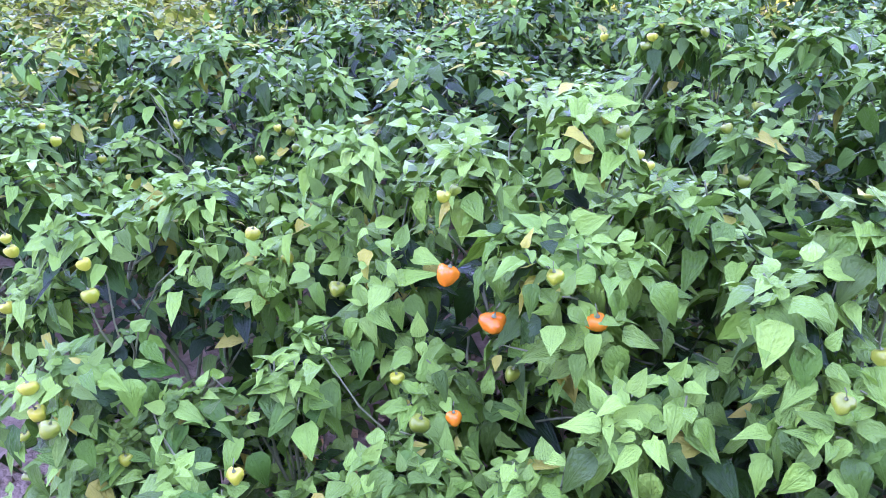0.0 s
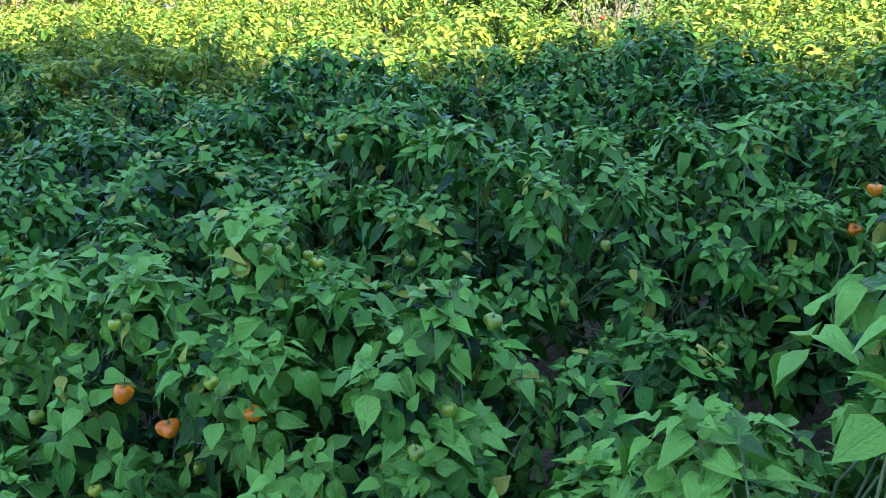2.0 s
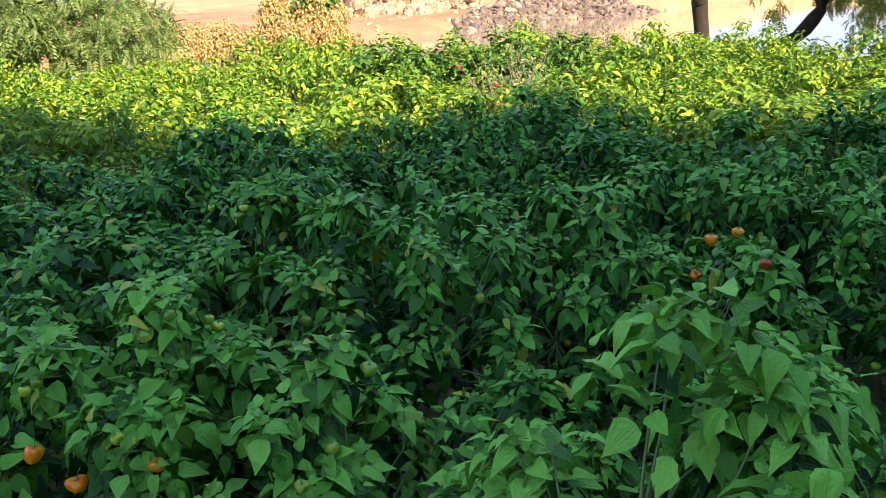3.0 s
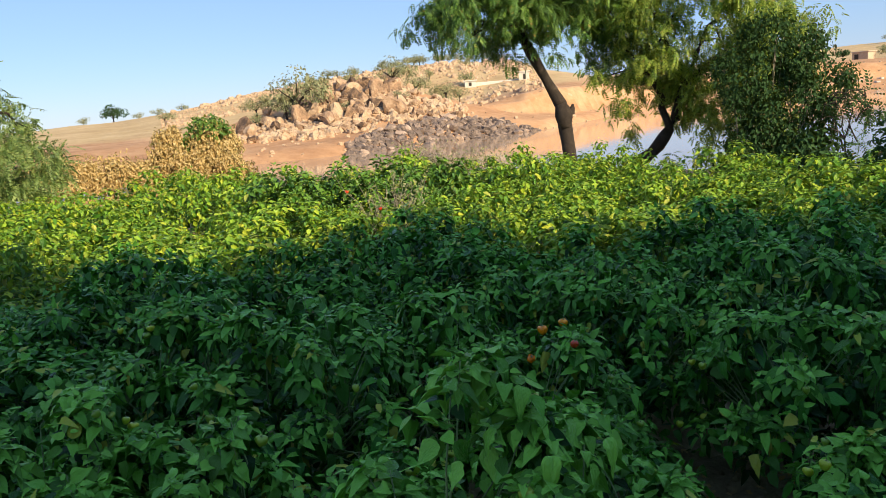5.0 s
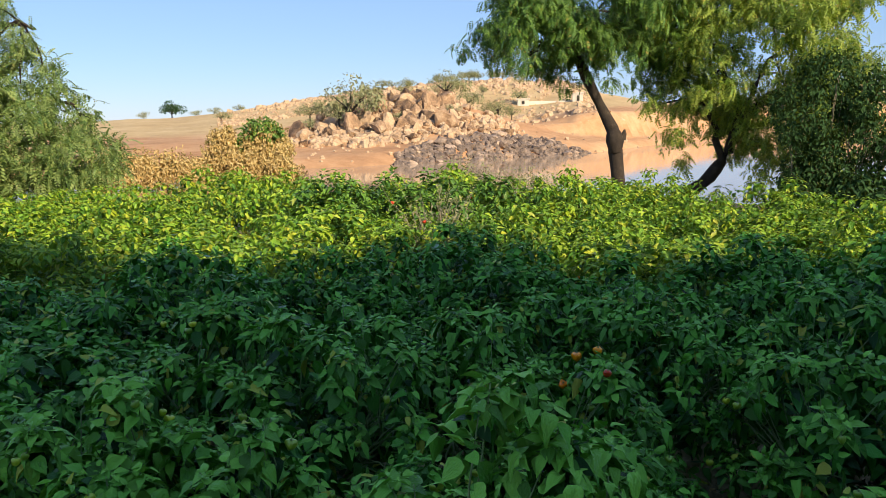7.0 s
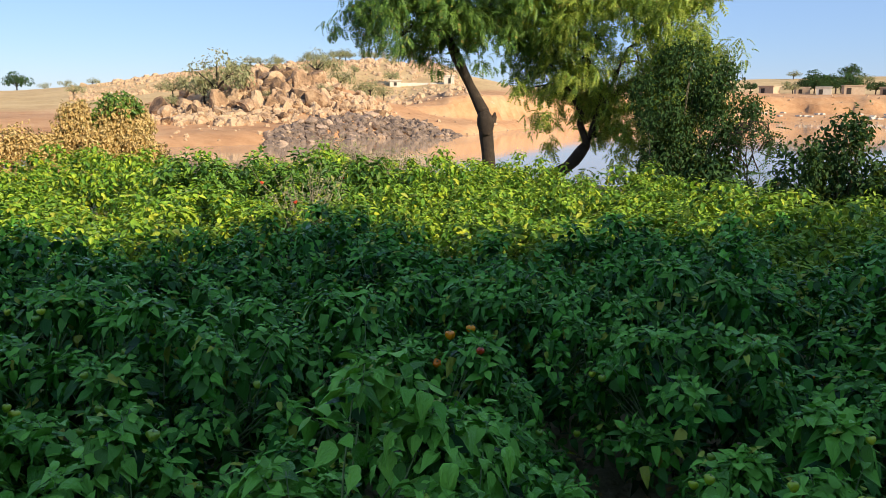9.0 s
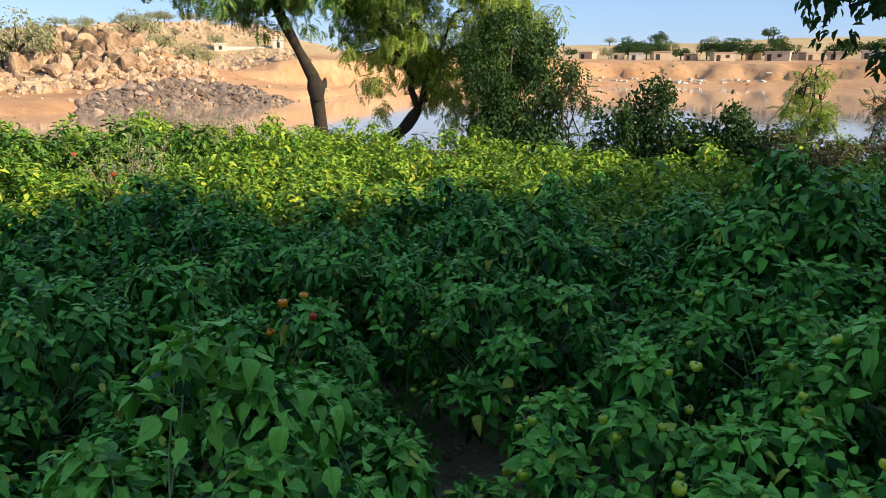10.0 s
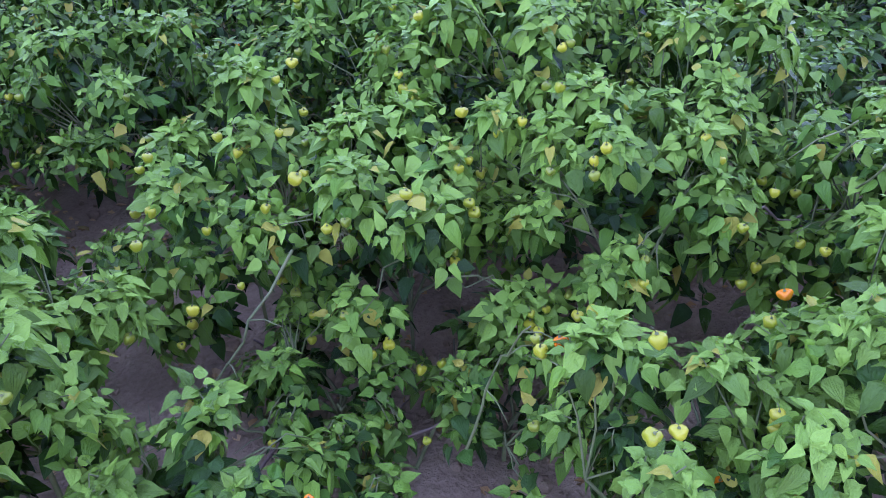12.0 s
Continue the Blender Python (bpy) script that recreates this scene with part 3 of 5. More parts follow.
def scrub_tree(name, seed, height, width, mat, label, count=420, leaf=0.5):
    """A small far tree: forked trunk, limbs, broken crown."""
    rng = np.random.default_rng(seed)
    root = thing(name, 0, 0, 0, label, "tree", "scrub trees on the hill")
    tips = [np.array([rng.normal(0, width * 0.28), rng.normal(0, width * 0.28), height * rng.uniform(0.42, 0.84)]) for _ in range(9)]
    fork = np.array([0.05, 0, height * 0.28])
    paths = [bend((0, 0, -0.2), fork, 0, rng, 3)] + [bend(fork, t, 0.05 * height, rng, 4, 0.05) for t in tips]
    radii = [np.linspace(0.06, 0.045, 3) * height * 0.7] + [np.linspace(0.03, 0.006, 4) * height * 0.7 for _ in tips]
    part("trunk", mesh_of("trunk", *tubes(paths, radii, 5), M_BARK), root)
    pos, d, nrm = clump_leaves(rng, np.array(tips), np.full(len(tips), width * 0.24), count)
    part("crown", spread("crown", LEAF_FAR, pos, d, nrm, rng.uniform(0.5, 1.0, count) * leaf, rng.uniform(0, 0.6, count), mat), root)
    return root


def build_scrub():
    rng = np.random.default_rng(17)
    kinds = [scrub_tree("scrub_tree", 70, 3.0, 3.4, M_SCRUB, "pale grey-green thorn scrub on the stony hill", 950, 0.24),
             scrub_tree("scrub_tree", 71, 2.4, 2.8, M_SCRUB, "pale grey-green thorn scrub on the stony hill", 750, 0.22),
             scrub_tree("shade_tree", 72, 4.4, 4.6, M_VINE, "round dark green tree far off on the plain", 1000, 0.5)]
    spots = [(0, -7.6, 85.5, 1.9), (1, -8.9, 86, 1.5), (0, 3.2, 96, 1.5), (1, -12.2, 85.5, 0.75), (0, 5.9, 98.5, 1.0), (0, 9.6, 97, 0.95), (1, 11.2, 96, 0.8), (1, 3.6, 87.5, 0.6), (1, -2.4, 86.2, 0.5), (0, -9.6, 104, 1.3), (1, -11.5, 92, 1.0), (0, -13.0, 92.5, 0.9), (1, 5.8, 108, 1.2), (0, 9.2, 104, 0.9), (0, 8.3, 106, 1.0), (1, 4.0, 101, 0.8), (1, 1.2, 91, 0.7),
             (0, -3.0, 160, 1.1), (0, -8.5, 165, 1.0), (1, -11, 168, 0.9), (0, -2.6, 172, 1.0), (1, 12, 150, 0.9), (0, 17.5, 140, 0.9), (1, 21, 165, 1.0), (1, 4, 182, 1.0), (0, 10, 185, 0.9),
             (1, 14, 188, 0.9), (0, 17, 186, 1.0), (1, 22, 187, 1.1), (0, 25, 188, 0.9), (2, -73, 232, 1.2), (1, -80, 228, 1.2), (1, -66, 232, 1.1), (1, -60, 230, 1.2), (0, -52, 225, 1.0),
             (1, 28, 186, 1.0), (1, 33, 185, 0.8), (0, -38, 150, 1.0), (2, 132, 172, 1.3), (2, 146, 165, 1.1), (2, 176, 150, 1.3), (2, 190, 150, 1.3), (2, 107, 190, 0.9), (2, 160, 160, 1.0),
             (2, 92, 195, 1.2), (2, 205, 140, 1.2)]
    for _ in range(34):
        az, r = rng.uniform(22, 58), rng.uniform(205, 345)
        spots.append((int(rng.integers(3)), r * math.sin(radians(az)), r * math.cos(radians(az)), rng.uniform(0.7, 1.4)))
    for _ in range(14):
        az, r = rng.uniform(24, 56), rng.uniform(202, 222)
        spots.append((2, r * math.sin(radians(az)), r * math.cos(radians(az)), rng.uniform(0.7, 1.5)))
    for az in np.linspace(-4.5, 9.5, 17):
        az = az + rng.normal(0, 0.3)
        spots.append((int(rng.integers(2)), 187 * math.sin(radians(az)), 187 * math.cos(radians(az)), rng.uniform(0.5, 1.05)))
    for k, x, y, s in spots:
        copy_thing(kinds[k], Matrix.LocRotScale((x, y, land_at(x, y)), Euler((0, 0, rng.uniform(0, 6.3))), None) @ Matrix.Diagonal((s, s, s * rng.uniform(0.85, 1.1), 1)))
    for root in kinds:
        x, y = rng.uniform(125, 160), rng.uniform(168, 178)
        root.matrix_basis = pose(x, y, land_at(x, y))


build_scrub()


def box_mesh(name, sx, sy, sz, mat, bevel=0.04):
    bm = bmesh.new()
    bmesh.ops.create_cube(bm, size=1.0)
    bmesh.ops.scale(bm, vec=(sx, sy, sz), verts=bm.verts)
    bmesh.ops.translate(bm, vec=(0, 0, sz / 2), verts=bm.verts)
    bmesh.ops.bevel(bm, geom=bm.edges[:], offset=bevel, segments=1, affect="EDGES")
    me = bpy.data.meshes.new(name)
    bm.to_mesh(me)
    bm.free()
    me.materials.append(mat)
    return me


def mud_house(x, y, wide, deep, high, mat, turn, label):
    root = thing("house", x, y, land_at(x, y) - 0.3, label, "house", "houses of the far village", turn=turn)
    part("wall", box_mesh("wall", wide, deep, high + 0.3, mat), root)
    roof = part("roof", box_mesh("roof", wide + 0.4, deep + 0.4, 0.22, M_TIN if wide > 5 else mat), root)
    roof.location = (0, 0, high + 0.3)
    for k in range(max(1, int(wide / 2.2))):
        o = part("door" if k == 0 else "window", box_mesh("opening", min(0.9, wide * 0.25), 0.12, min(1.7, high * 0.75) if k == 0 else min(0.8, high * 0.35), M_DARK, 0.01), root)
        o.location = (-wide / 2 + 1.0 + k * 2.1, -deep / 2 - 0.02, 0.32 if k == 0 else 1.1)


def bearing(az, rise):
    """The place beyond the river at that bearing where the ground stands that many degrees above eye level."""
    for r in np.arange(140, 188, 1.0):
        x, y = r * math.sin(radians(az)), r * math.cos(radians(az))
        if math.degrees(math.atan2(land_at(x, y) - 1.6, r)) >= rise:
            break
    return x, y


def build_village():
    rng = np.random.default_rng(23)
    for az, w, h in ((7.5, 2.0, 0.8), (11.4, 1.8, 1.2)):
        x, y = bearing(az, 0.3)
        mud_house(x, y, w, 3, h, M_WHITEWASH, -az, "small whitewashed house below the stony hill")
    x, y = bearing(9.6, 0.3)
    thing("boundary_wall", x, y, land_at(x, y) - 0.5, "long low pale boundary wall on the hillside", "wall", turn=-9, me=box_mesh("boundary_wall", 8.5, 0.4, 0.85, M_WHITEWASH))
    for az, r, w, h in ((26.5, 196, 3.0, 1.9), (29.0, 201, 3.2, 2.0), (33.5, 192, 3.4, 2.0), (35.5, 199, 3.0, 1.9), (38.5, 186, 4.0, 2.2), (40.5, 197, 3.0, 2.0), (42.5, 184, 4.6, 2.3), (44.5, 195, 3.4, 2.1), (46.0, 182, 5.0, 2.4), (48.0, 190, 4.0, 2.2),
                        (49.5, 182, 3.4, 2.0), (31.0, 199, 2.8, 1.8), (51.5, 188, 4.0, 2.2), (36.8, 184, 3.0, 1.9), (53.5, 184, 4.4, 2.2), (47.0, 200, 3.2, 2.0)):
        r += 13
        x, y = r * math.sin(radians(az)), r * math.cos(radians(az))
        mud_house(x, y, w * 1.05, 3.5, h * 0.8, M_MUD if rng.random() < 0.75 else M_WHITEWASH, -az + rng.normal(0, 12), "low mud-brick village house with a flat roof")
    # pale stones and nets laid out on the far beach
    for i in range(40):
        az, r = rng.uniform(27, 46), rng.uniform(171, 178)
        x, y = r * math.sin(radians(az)), r * math.cos(radians(az))
        ob = new("pale_block", bpy.data.meshes.get("pale_block") or box_mesh("pale_block", 1.1, 0.7, 0.34, M_WHITEWASH, 0.06))
        ob.matrix_basis = pose(x, y, land_at(x, y) - 0.08, 0, 0, rng.uniform(0, 180))
        tagged(ob, "pale block lying on the far river beach", "block", "blocks on the far beach")


build_village()

# ---------------------------------------------------------------- trees on the near bank
SPRAY = spray_shape(5, leaflet=0.36, hang=0.45, seed=2)
SPRAY_THIN = spray_shape(6, leaflet=0.27, hang=0.55, seed=5)


def limb_tree(name, base, trunk, limbs, clumps, label, mat, shape, count, leaf, seed, rad=0.14, gravity=0.5, out=0.6, squash=0.8):
    """A tree from its trunk line, limb ends and leaf clumps (x, y, z, radius), all taken from the base."""
    rng = np.random.default_rng(seed)
    x, y = base
    root = thing(name, x, y, land_at(x, y), label, "tree", "trees on the river bank")
    trunk = np.asarray(trunk, dtype=float)
    t = np.linspace(0, 1, len(trunk))
    fine = np.stack([np.interp(np.linspace(0, 1, 14), t, trunk[:, c]) for c in range(3)], -1)
    swell = 1 + 0.12 * np.sin(np.arange(14) * 1.9) + rng.normal(0, 0.04, 14)
    part("trunk", mesh_of("trunk", *tubes([fine], [np.linspace(rad, rad * 0.55, 14) * swell], 10), M_BARK), root, "dark rough bark")
    clumps = np.asarray(clumps, dtype=float)
    top = fine[-1]
    for l in limbs:
        start = fine[int(l[3] * 13)] if len(l) > 3 else top
        mid = bend(start, l[:3], 0.15, rng, 6, 0.05)
        paths, radii = [mid], [np.linspace(rad * 0.5, rad * 0.16, 6)]
        near = np.argsort(np.linalg.norm(clumps[:, :3] - mid[-1], axis=1))[:5]
        for c in near:
            paths.append(bend(mid[rng.integers(3, 6)], clumps[c, :3], 0.1, rng, 5, 0.03))
            radii.append(np.linspace(rad * 0.15, 0.012, 5))
        part("limb", mesh_of("limb", *tubes(paths, radii, 6), M_BARK), root)
    w = clumps[:, 3] ** 2
    idx_count = (count * w / w.sum()).astype(int)
    P, D, N = [], [], []
    for c, k in zip(clumps, idx_count):
        sub = c[:3] + rng.normal(0, c[3] * 0.45, (7, 3)) * [1, 1, squash]
        p, d, nn = clump_leaves(rng, sub, np.full(7, c[3] * 0.5), k, out, gravity, squash)
        P.append(p), D.append(d), N.append(nn)
    P, D, N = np.concatenate(P), np.concatenate(D), np.concatenate(N)
    k = len(P)
    part("crown", spread("crown", shape, P, D, N, rng.uniform(0.6, 1.15, k) * leaf, rng.uniform(0, 0.8, k) ** 2, mat), root, kind="stuff")
    return root


def ball_clumps(rng, centre, size, n, r=(0.35, 0.7)):
    u = unit(rng.normal(size=(n, 3))) * rng.uniform(0.35, 1.0, (n, 1)) ** 0.5
    return [(*(np.array(centre) + q * size), rng.uniform(*r)) for q in u]


def build_trees():
    r = np.random.default_rng(31)
    # leaning tree with a knobbed trunk
    leaning = limb_tree("neem_tree", (3.38, 13.0), [(0, 0, -0.3), (-0.05, 0, 0.5), (-0.13, 0, 1.15), (-0.12, 0, 1.3), (-0.36, 0, 1.75), (-0.62, 0, 2.25), (-0.86, 0, 2.75)],
              [(-1.2, 0.2, 3.0), (-0.5, -0.2, 3.3), (0.4, 0, 3.2), (-1.6, 0, 2.6)],
              ball_clumps(r, (-0.6, 0, 3.35), (2.0, 1.6, 0.85), 26) + [(-2.1, 0, 3.0, 0.30), (-1.15, 0, 2.4, 0.28), (-1.0, 0, 2.7, 0.30), (-2.35, 0, 3.1, 0.22), (0.3, 0, 2.9, 0.4), (0.45, 0.1, 2.4, 0.34), (0.5, 0, 2.0, 0.25), (-0.45, -0.3, 2.55, 0.28), (0.9, 0, 2.4, 0.45), (1.2, 0, 1.9, 0.35), (0.7, 0, 3.2, 0.6), (1.2, 0.1, 3.6, 0.6), (1.3, 0, 2.9, 0.5), (0.3, -0.2, 2.9, 0.45), (0.55, 0, 2.55, 0.35), (0.2, 0.1, 3.3, 0.5), (0.9, 0, 3.1, 0.45), (0.55, 0.1, 2.75, 0.35)],
              "dark leaning neem tree with a knobbed trunk on the bank", M_NEEM, SPRAY, 9500, 0.17, 32, 0.13, gravity=0.75)
    kv, kf = tubes([[(0.0, 0, -0.2), (-0.01, -0.01, -0.1), (-0.02, -0.02, 0.0), (-0.04, 0, 0.1), (-0.07, 0, 0.18)], [(0.05, 0, -0.08), (0.11, -0.02, 0.02), (0.13, -0.02, 0.10), (0.14, -0.02, 0.17)], [(-0.04, 0, -0.06), (-0.12, -0.02, -0.02), (-0.17, -0.02, 0.02)]], [[0.10, 0.135, 0.155, 0.13, 0.09], [0.09, 0.06, 0.045, 0.015], [0.08, 0.045, 0.01]], 8)
    burr = part("burr", mesh_of("burr", kv, kf, M_BARK), leaning, "broken stub and swollen burr")
    burr.location = (-0.13, -0.08, 1.22)
    # low spreading tree, overgrown
    low = [(0.55, 0, 2.7, 0.5), (0.75, -0.2, 3.3, 0.6), (1.25, 0, 3.9, 0.6), (0.25, 0, 2.2, 0.4), (0.2, 0, 1.35, 0.32), (0.3, 0, 0.95, 0.25), (0.5, 0, 1.7, 0.4), (-0.05, 0, 2.7, 0.45), (-0.1, 0, 3.3, 0.5), (0.0, 0, 1.8, 0.35),
           (2.35, -0.3, 1.2, 0.5), (2.6, -0.3, 0.8, 0.5), (2.8, -0.2, 1.3, 0.5), (2.2, -0.3, 0.7, 0.4), (2.9, 0, 0.6, 0.4), (2.1, -0.3, 1.7, 0.5), (2.5, -0.4, 1.7, 0.55), (2.9, -0.3, 1.9, 0.5), (2.5, -0.5, 0.4, 0.4), (1.5, 0, 1.9, 0.45),
           (0.95, 0, 0.3, 0.2), (1.6, 0, 0.35, 0.25), (2.0, -0.2, 0.25, 0.3), (1.2, 0.2, 1.4, 0.35)]
    limb_tree("neem_tree", (4.0, 12.8), [(0, 0, -0.3), (0.30, 0, 0.22), (0.75, 0, 0.5), (1.1, 0, 0.95), (1.25, 0, 1.5)],
              [(1.9, 0, 2.6), (0.9, 0, 2.6), (2.2, 0.2, 1.8), (0.6, 0, 1.8, 0.7), (2.6, 0, 2.2)],
              ball_clumps(r, (1.6, -0.2, 2.5), (1.5, 1.3, 1.5), 32) + low,
              "broad neem tree overgrown with creepers, hanging low over the bank", M_NEEM_LIGHT, SPRAY, 9500, 0.18, 33, 0.13, gravity=0.75)
    # feathery tree that hangs to the ground
    limb_tree("thorn_tree", (-7.1, 13.2), [(0, 0, -0.3), (0.05, 0, 1.0), (-0.2, 0, 2.2), (-0.1, 0, 3.2)],
              [(-1.2, 0, 4.2), (0.8, 0, 3.2), (1.3, 0, 2.0, 0.6), (0.2, -0.4, 4.4), (-1.6, 0, 2.2, 0.5)],
              ball_clumps(r, (-0.9, -0.2, 3.2), (1.6, 1.4, 2.2), 34, (0.3, 0.55)) + ball_clumps(r, (0.1, -0.5, 1.3), (1.9, 1.2, 1.2), 40, (0.25, 0.5)) + [(0.9, 0, 2.6, 0.34), (1.2, 0, 2.15, 0.34), (1.6, 0, 1.75, 0.36), (0.8, -0.2, 3.1, 0.3)] + ball_clumps(r, (-0.3, -0.9, 0.8), (1.6, 0.5, 0.9), 16, (0.3, 0.55)) + [(2.0, -0.2, 1.3, 0.32), (1.9, -0.2, 1.0, 0.3)],
              "pale green feathery thorn tree drooping to the ground", M_THORN, SPRAY_THIN, 11500, 0.24, 34, 0.14, gravity=0.5)
    # dark overhanging tree beside the field
    limb_tree("mango_tree", (4.75, 1.25), [(0, 0, -0.2), (0.06, 0, 0.9), (0, 0, 1.66)],
              [(-1.8, 0.9, 1.93), (0.5, 0.1, 2.05), (-1.3, 0.3, 2.0), (-0.5, 0.3, 1.95)],
              ball_clumps(r, (-0.3, 0.3, 1.92), (0.5, 0.45, 0.16), 7, (0.16, 0.26)) + ball_clumps(r, (0.3, 0.0, 2.0), (0.6, 0.5, 0.25), 8, (0.18, 0.28)) + [(-1.94, 1.1, 1.86, 0.17), (-1.81, 0.9, 1.72, 0.155), (-1.65, 0.7, 1.65, 0.17), (-1.75, 0.84, 1.925, 0.23), (-1.5, 0.57, 1.61, 0.18), (-1.35, 0.45, 1.76, 0.23), (-1.55, 1.16, 1.96, 0.23), (-1.3, 0.5, 2.05, 0.23)],
              "dark mango tree with long hanging leaves at the field's edge", M_VINE, LEAF_FAR, 8500, 0.052, 35, 0.045, gravity=0.9)
    # sparse dark shrub by the water
    limb_tree("shrub", (6.6, 10.4), [(0, 0, -0.2), (0.02, 0, 0.4), (0, 0, 0.7)], [(-0.35, 0, 1.0), (0.3, 0, 1.05), (0.0, 0, 1.3), (-0.15, 0, 1.15)],
              ball_clumps(r, (0, 0, 0.95), (0.45, 0.3, 0.45), 9, (0.10, 0.2)), "sparse dark feathery shrub on the river bank", M_VINE, SPRAY_THIN, 130, 0.22, 37, 0.018, gravity=0.1)
    limb_tree("shrub", (8.9, 6.7), [(0, 0, -0.2), (0.02, 0, 0.4), (0, 0, 0.8)], [(-0.25, 0, 1.0), (0.25, 0, 1.05), (0.0, 0, 1.2)],
              ball_clumps(r, (0, 0, 0.95), (0.3, 0.25, 0.4), 9, (0.12, 0.22)), "small dark leafy shrub on the river bank", M_VINE, SPRAY_THIN, 300, 0.14, 38, 0.02, gravity=0.2)
    # light green sapling
    limb_tree("sapling", (8.0, 7.15), [(0, 0, -0.2), (0, 0, 0.6), (0.05, 0, 1.1)], [(-0.2, 0, 1.3), (0.22, 0, 1.2), (0.05, 0, 1.5)],
              ball_clumps(r, (0, 0, 1.15), (0.32, 0.3, 0.42), 12, (0.10, 0.2)), "light green feathery sapling on the bank", M_NEEM_LIGHT, SPRAY_THIN, 520, 0.15, 36, 0.025, gravity=0.3)


build_trees()


def shade_trees():
    """An unseen row of great trees, added behind the filming spot and shaped to keep the near field in shade."""
    rng = np.random.default_rng(41)
    # how far the shade reaches into the field, and the tree tops that throw it there
    edge = ([-9.0, -3.9, -3.0, -2.1, -1.5, -1.1, -0.85, -0.5, 0.0, 0.8, 1.4, 1.9, 2.7, 3.6, 4.8, 7.0, 11.0], [7.2, 6.8, 6.1, 5.3, 4.4, 4.1, 4.2, 5.2, 5.6, 5.1, 4.7, 4.5, 4.8, 4.7, 5.5, 5.2, 5.0])
    ahead, aside, lean = -to_sun.y / math.cos(radians(SUN_EL)), to_sun.x / math.cos(radians(SUN_EL)), math.tan(radians(SUN_EL))
    run = (np.array(edge[1]) + 11) / ahead
    foot = np.array(edge[0]) + aside * run
    order = np.argsort(foot)
    for x in np.arange(-3.6, 22.0, 0.6):
        h = 0.95 + float(np.interp(x, foot[order], run[order])) * lean
        n = 36
        u = rng.uniform(-1, 1, (n, 3))
        u[:, 2] = 1 - 2 * rng.random(n) ** 1.5
        low = 0.9
        cl = [(*(np.array([0, 0, (h + low) / 2]) + q * [0.28, 0.35, (h - low) / 2 - 0.3]), rng.uniform(0.26, 0.36)) for q in u]
        limb_tree("mango_tree", (x, -11.0), [(0, 0, -0.2), (0.1, 0, 2.2), (0, 0, 4.4)], [(-0.6, 0, h * 0.75), (0.6, 0.3, h * 0.75), (0, -0.4, h * 0.8)], cl,
                  "tall dense unseen tree added to shade the field", M_VINE, LEAF_FAR, 1900, 0.40, int(rng.integers(1e6)), 0.15, gravity=0.6)


shade_trees()


def leaf_mound(name, x, y, lumps, label, category, group, mat, count, leaf, seed, hang=0.8, shape=LEAF_FAR):
    """A hedge or bush made of leaf-covered lumps (x, y, z, rx, ry, rz) over a woody frame."""
    rng = np.random.default_rng(seed)
    root = thing(name, x, y, land_at(x, y), label, category, group)
    paths, radii, P, D, N = [], [], [], [], []
    humps = []
    for l in lumps:
        for _ in range(6):
            q = unit(rng.normal(size=3) + [0, -0.3, 0.3]) * rng.uniform(0.62, 0.9)
            k = rng.uniform(0.28, 0.46)
            humps.append((l[0] + q[0] * l[3], l[1] + q[1] * l[4], max(0.12, l[2] + q[2] * l[5]), l[3] * k, l[4] * k, l[5] * k))
    lumps = list(lumps) + humps
    area = np.array([l[3] * l[5] for l in lumps])
    for l, k in zip(lumps, (count * area / area.sum()).astype(int)):
        c, e = np.array(l[:3]), np.array(l[3:])
        for _ in range(4 if l not in humps else 0):
            q = c + unit(rng.normal(size=3)) * e * 0.6
            paths.append(bend((c[0] * 0.8 + rng.normal(0, 0.05), c[1] + 0.05, -0.15), q, 0.1, rng, 5, 0.02)), radii.append(np.linspace(0.016, 0.004, 5))
        u = unit(rng.normal(size=(k, 3)))
        bumps = 1 + 0.26 * waves(u[:, 0] * 3 + l[0] * 7, u[:, 2] * 3 + u[:, 1] * 2, seed, 0.8)
        pos = c + u * e * (bumps * rng.uniform(0.6, 1.06, k))[:, None]
        pos = pos + rng.normal(0, 0.035, (k, 3))
        pos[:, 2] = np.maximum(pos[:, 2], 0.02)
        P.append(pos)
        D.append(unit(u * 0.5 + rng.normal(0, 0.5, (k, 3)) + [0, 0, -0.6 * hang]))
        N.append(unit(u + rng.normal(0, 0.55, (k, 3)) + [0, 0, 0.3]))
    P, D, N = np.concatenate(P), np.concatenate(D), np.concatenate(N)
    part("woody_frame", mesh_of("woody_frame", *tubes(paths, radii, 5), M_TWIG), root)
    part("foliage", spread("foliage", shape, P, D, N, rng.uniform(0.6, 1.2, len(P)) * leaf, rng.uniform(0, 0.7, len(P)), mat), root, kind="stuff")
    return root


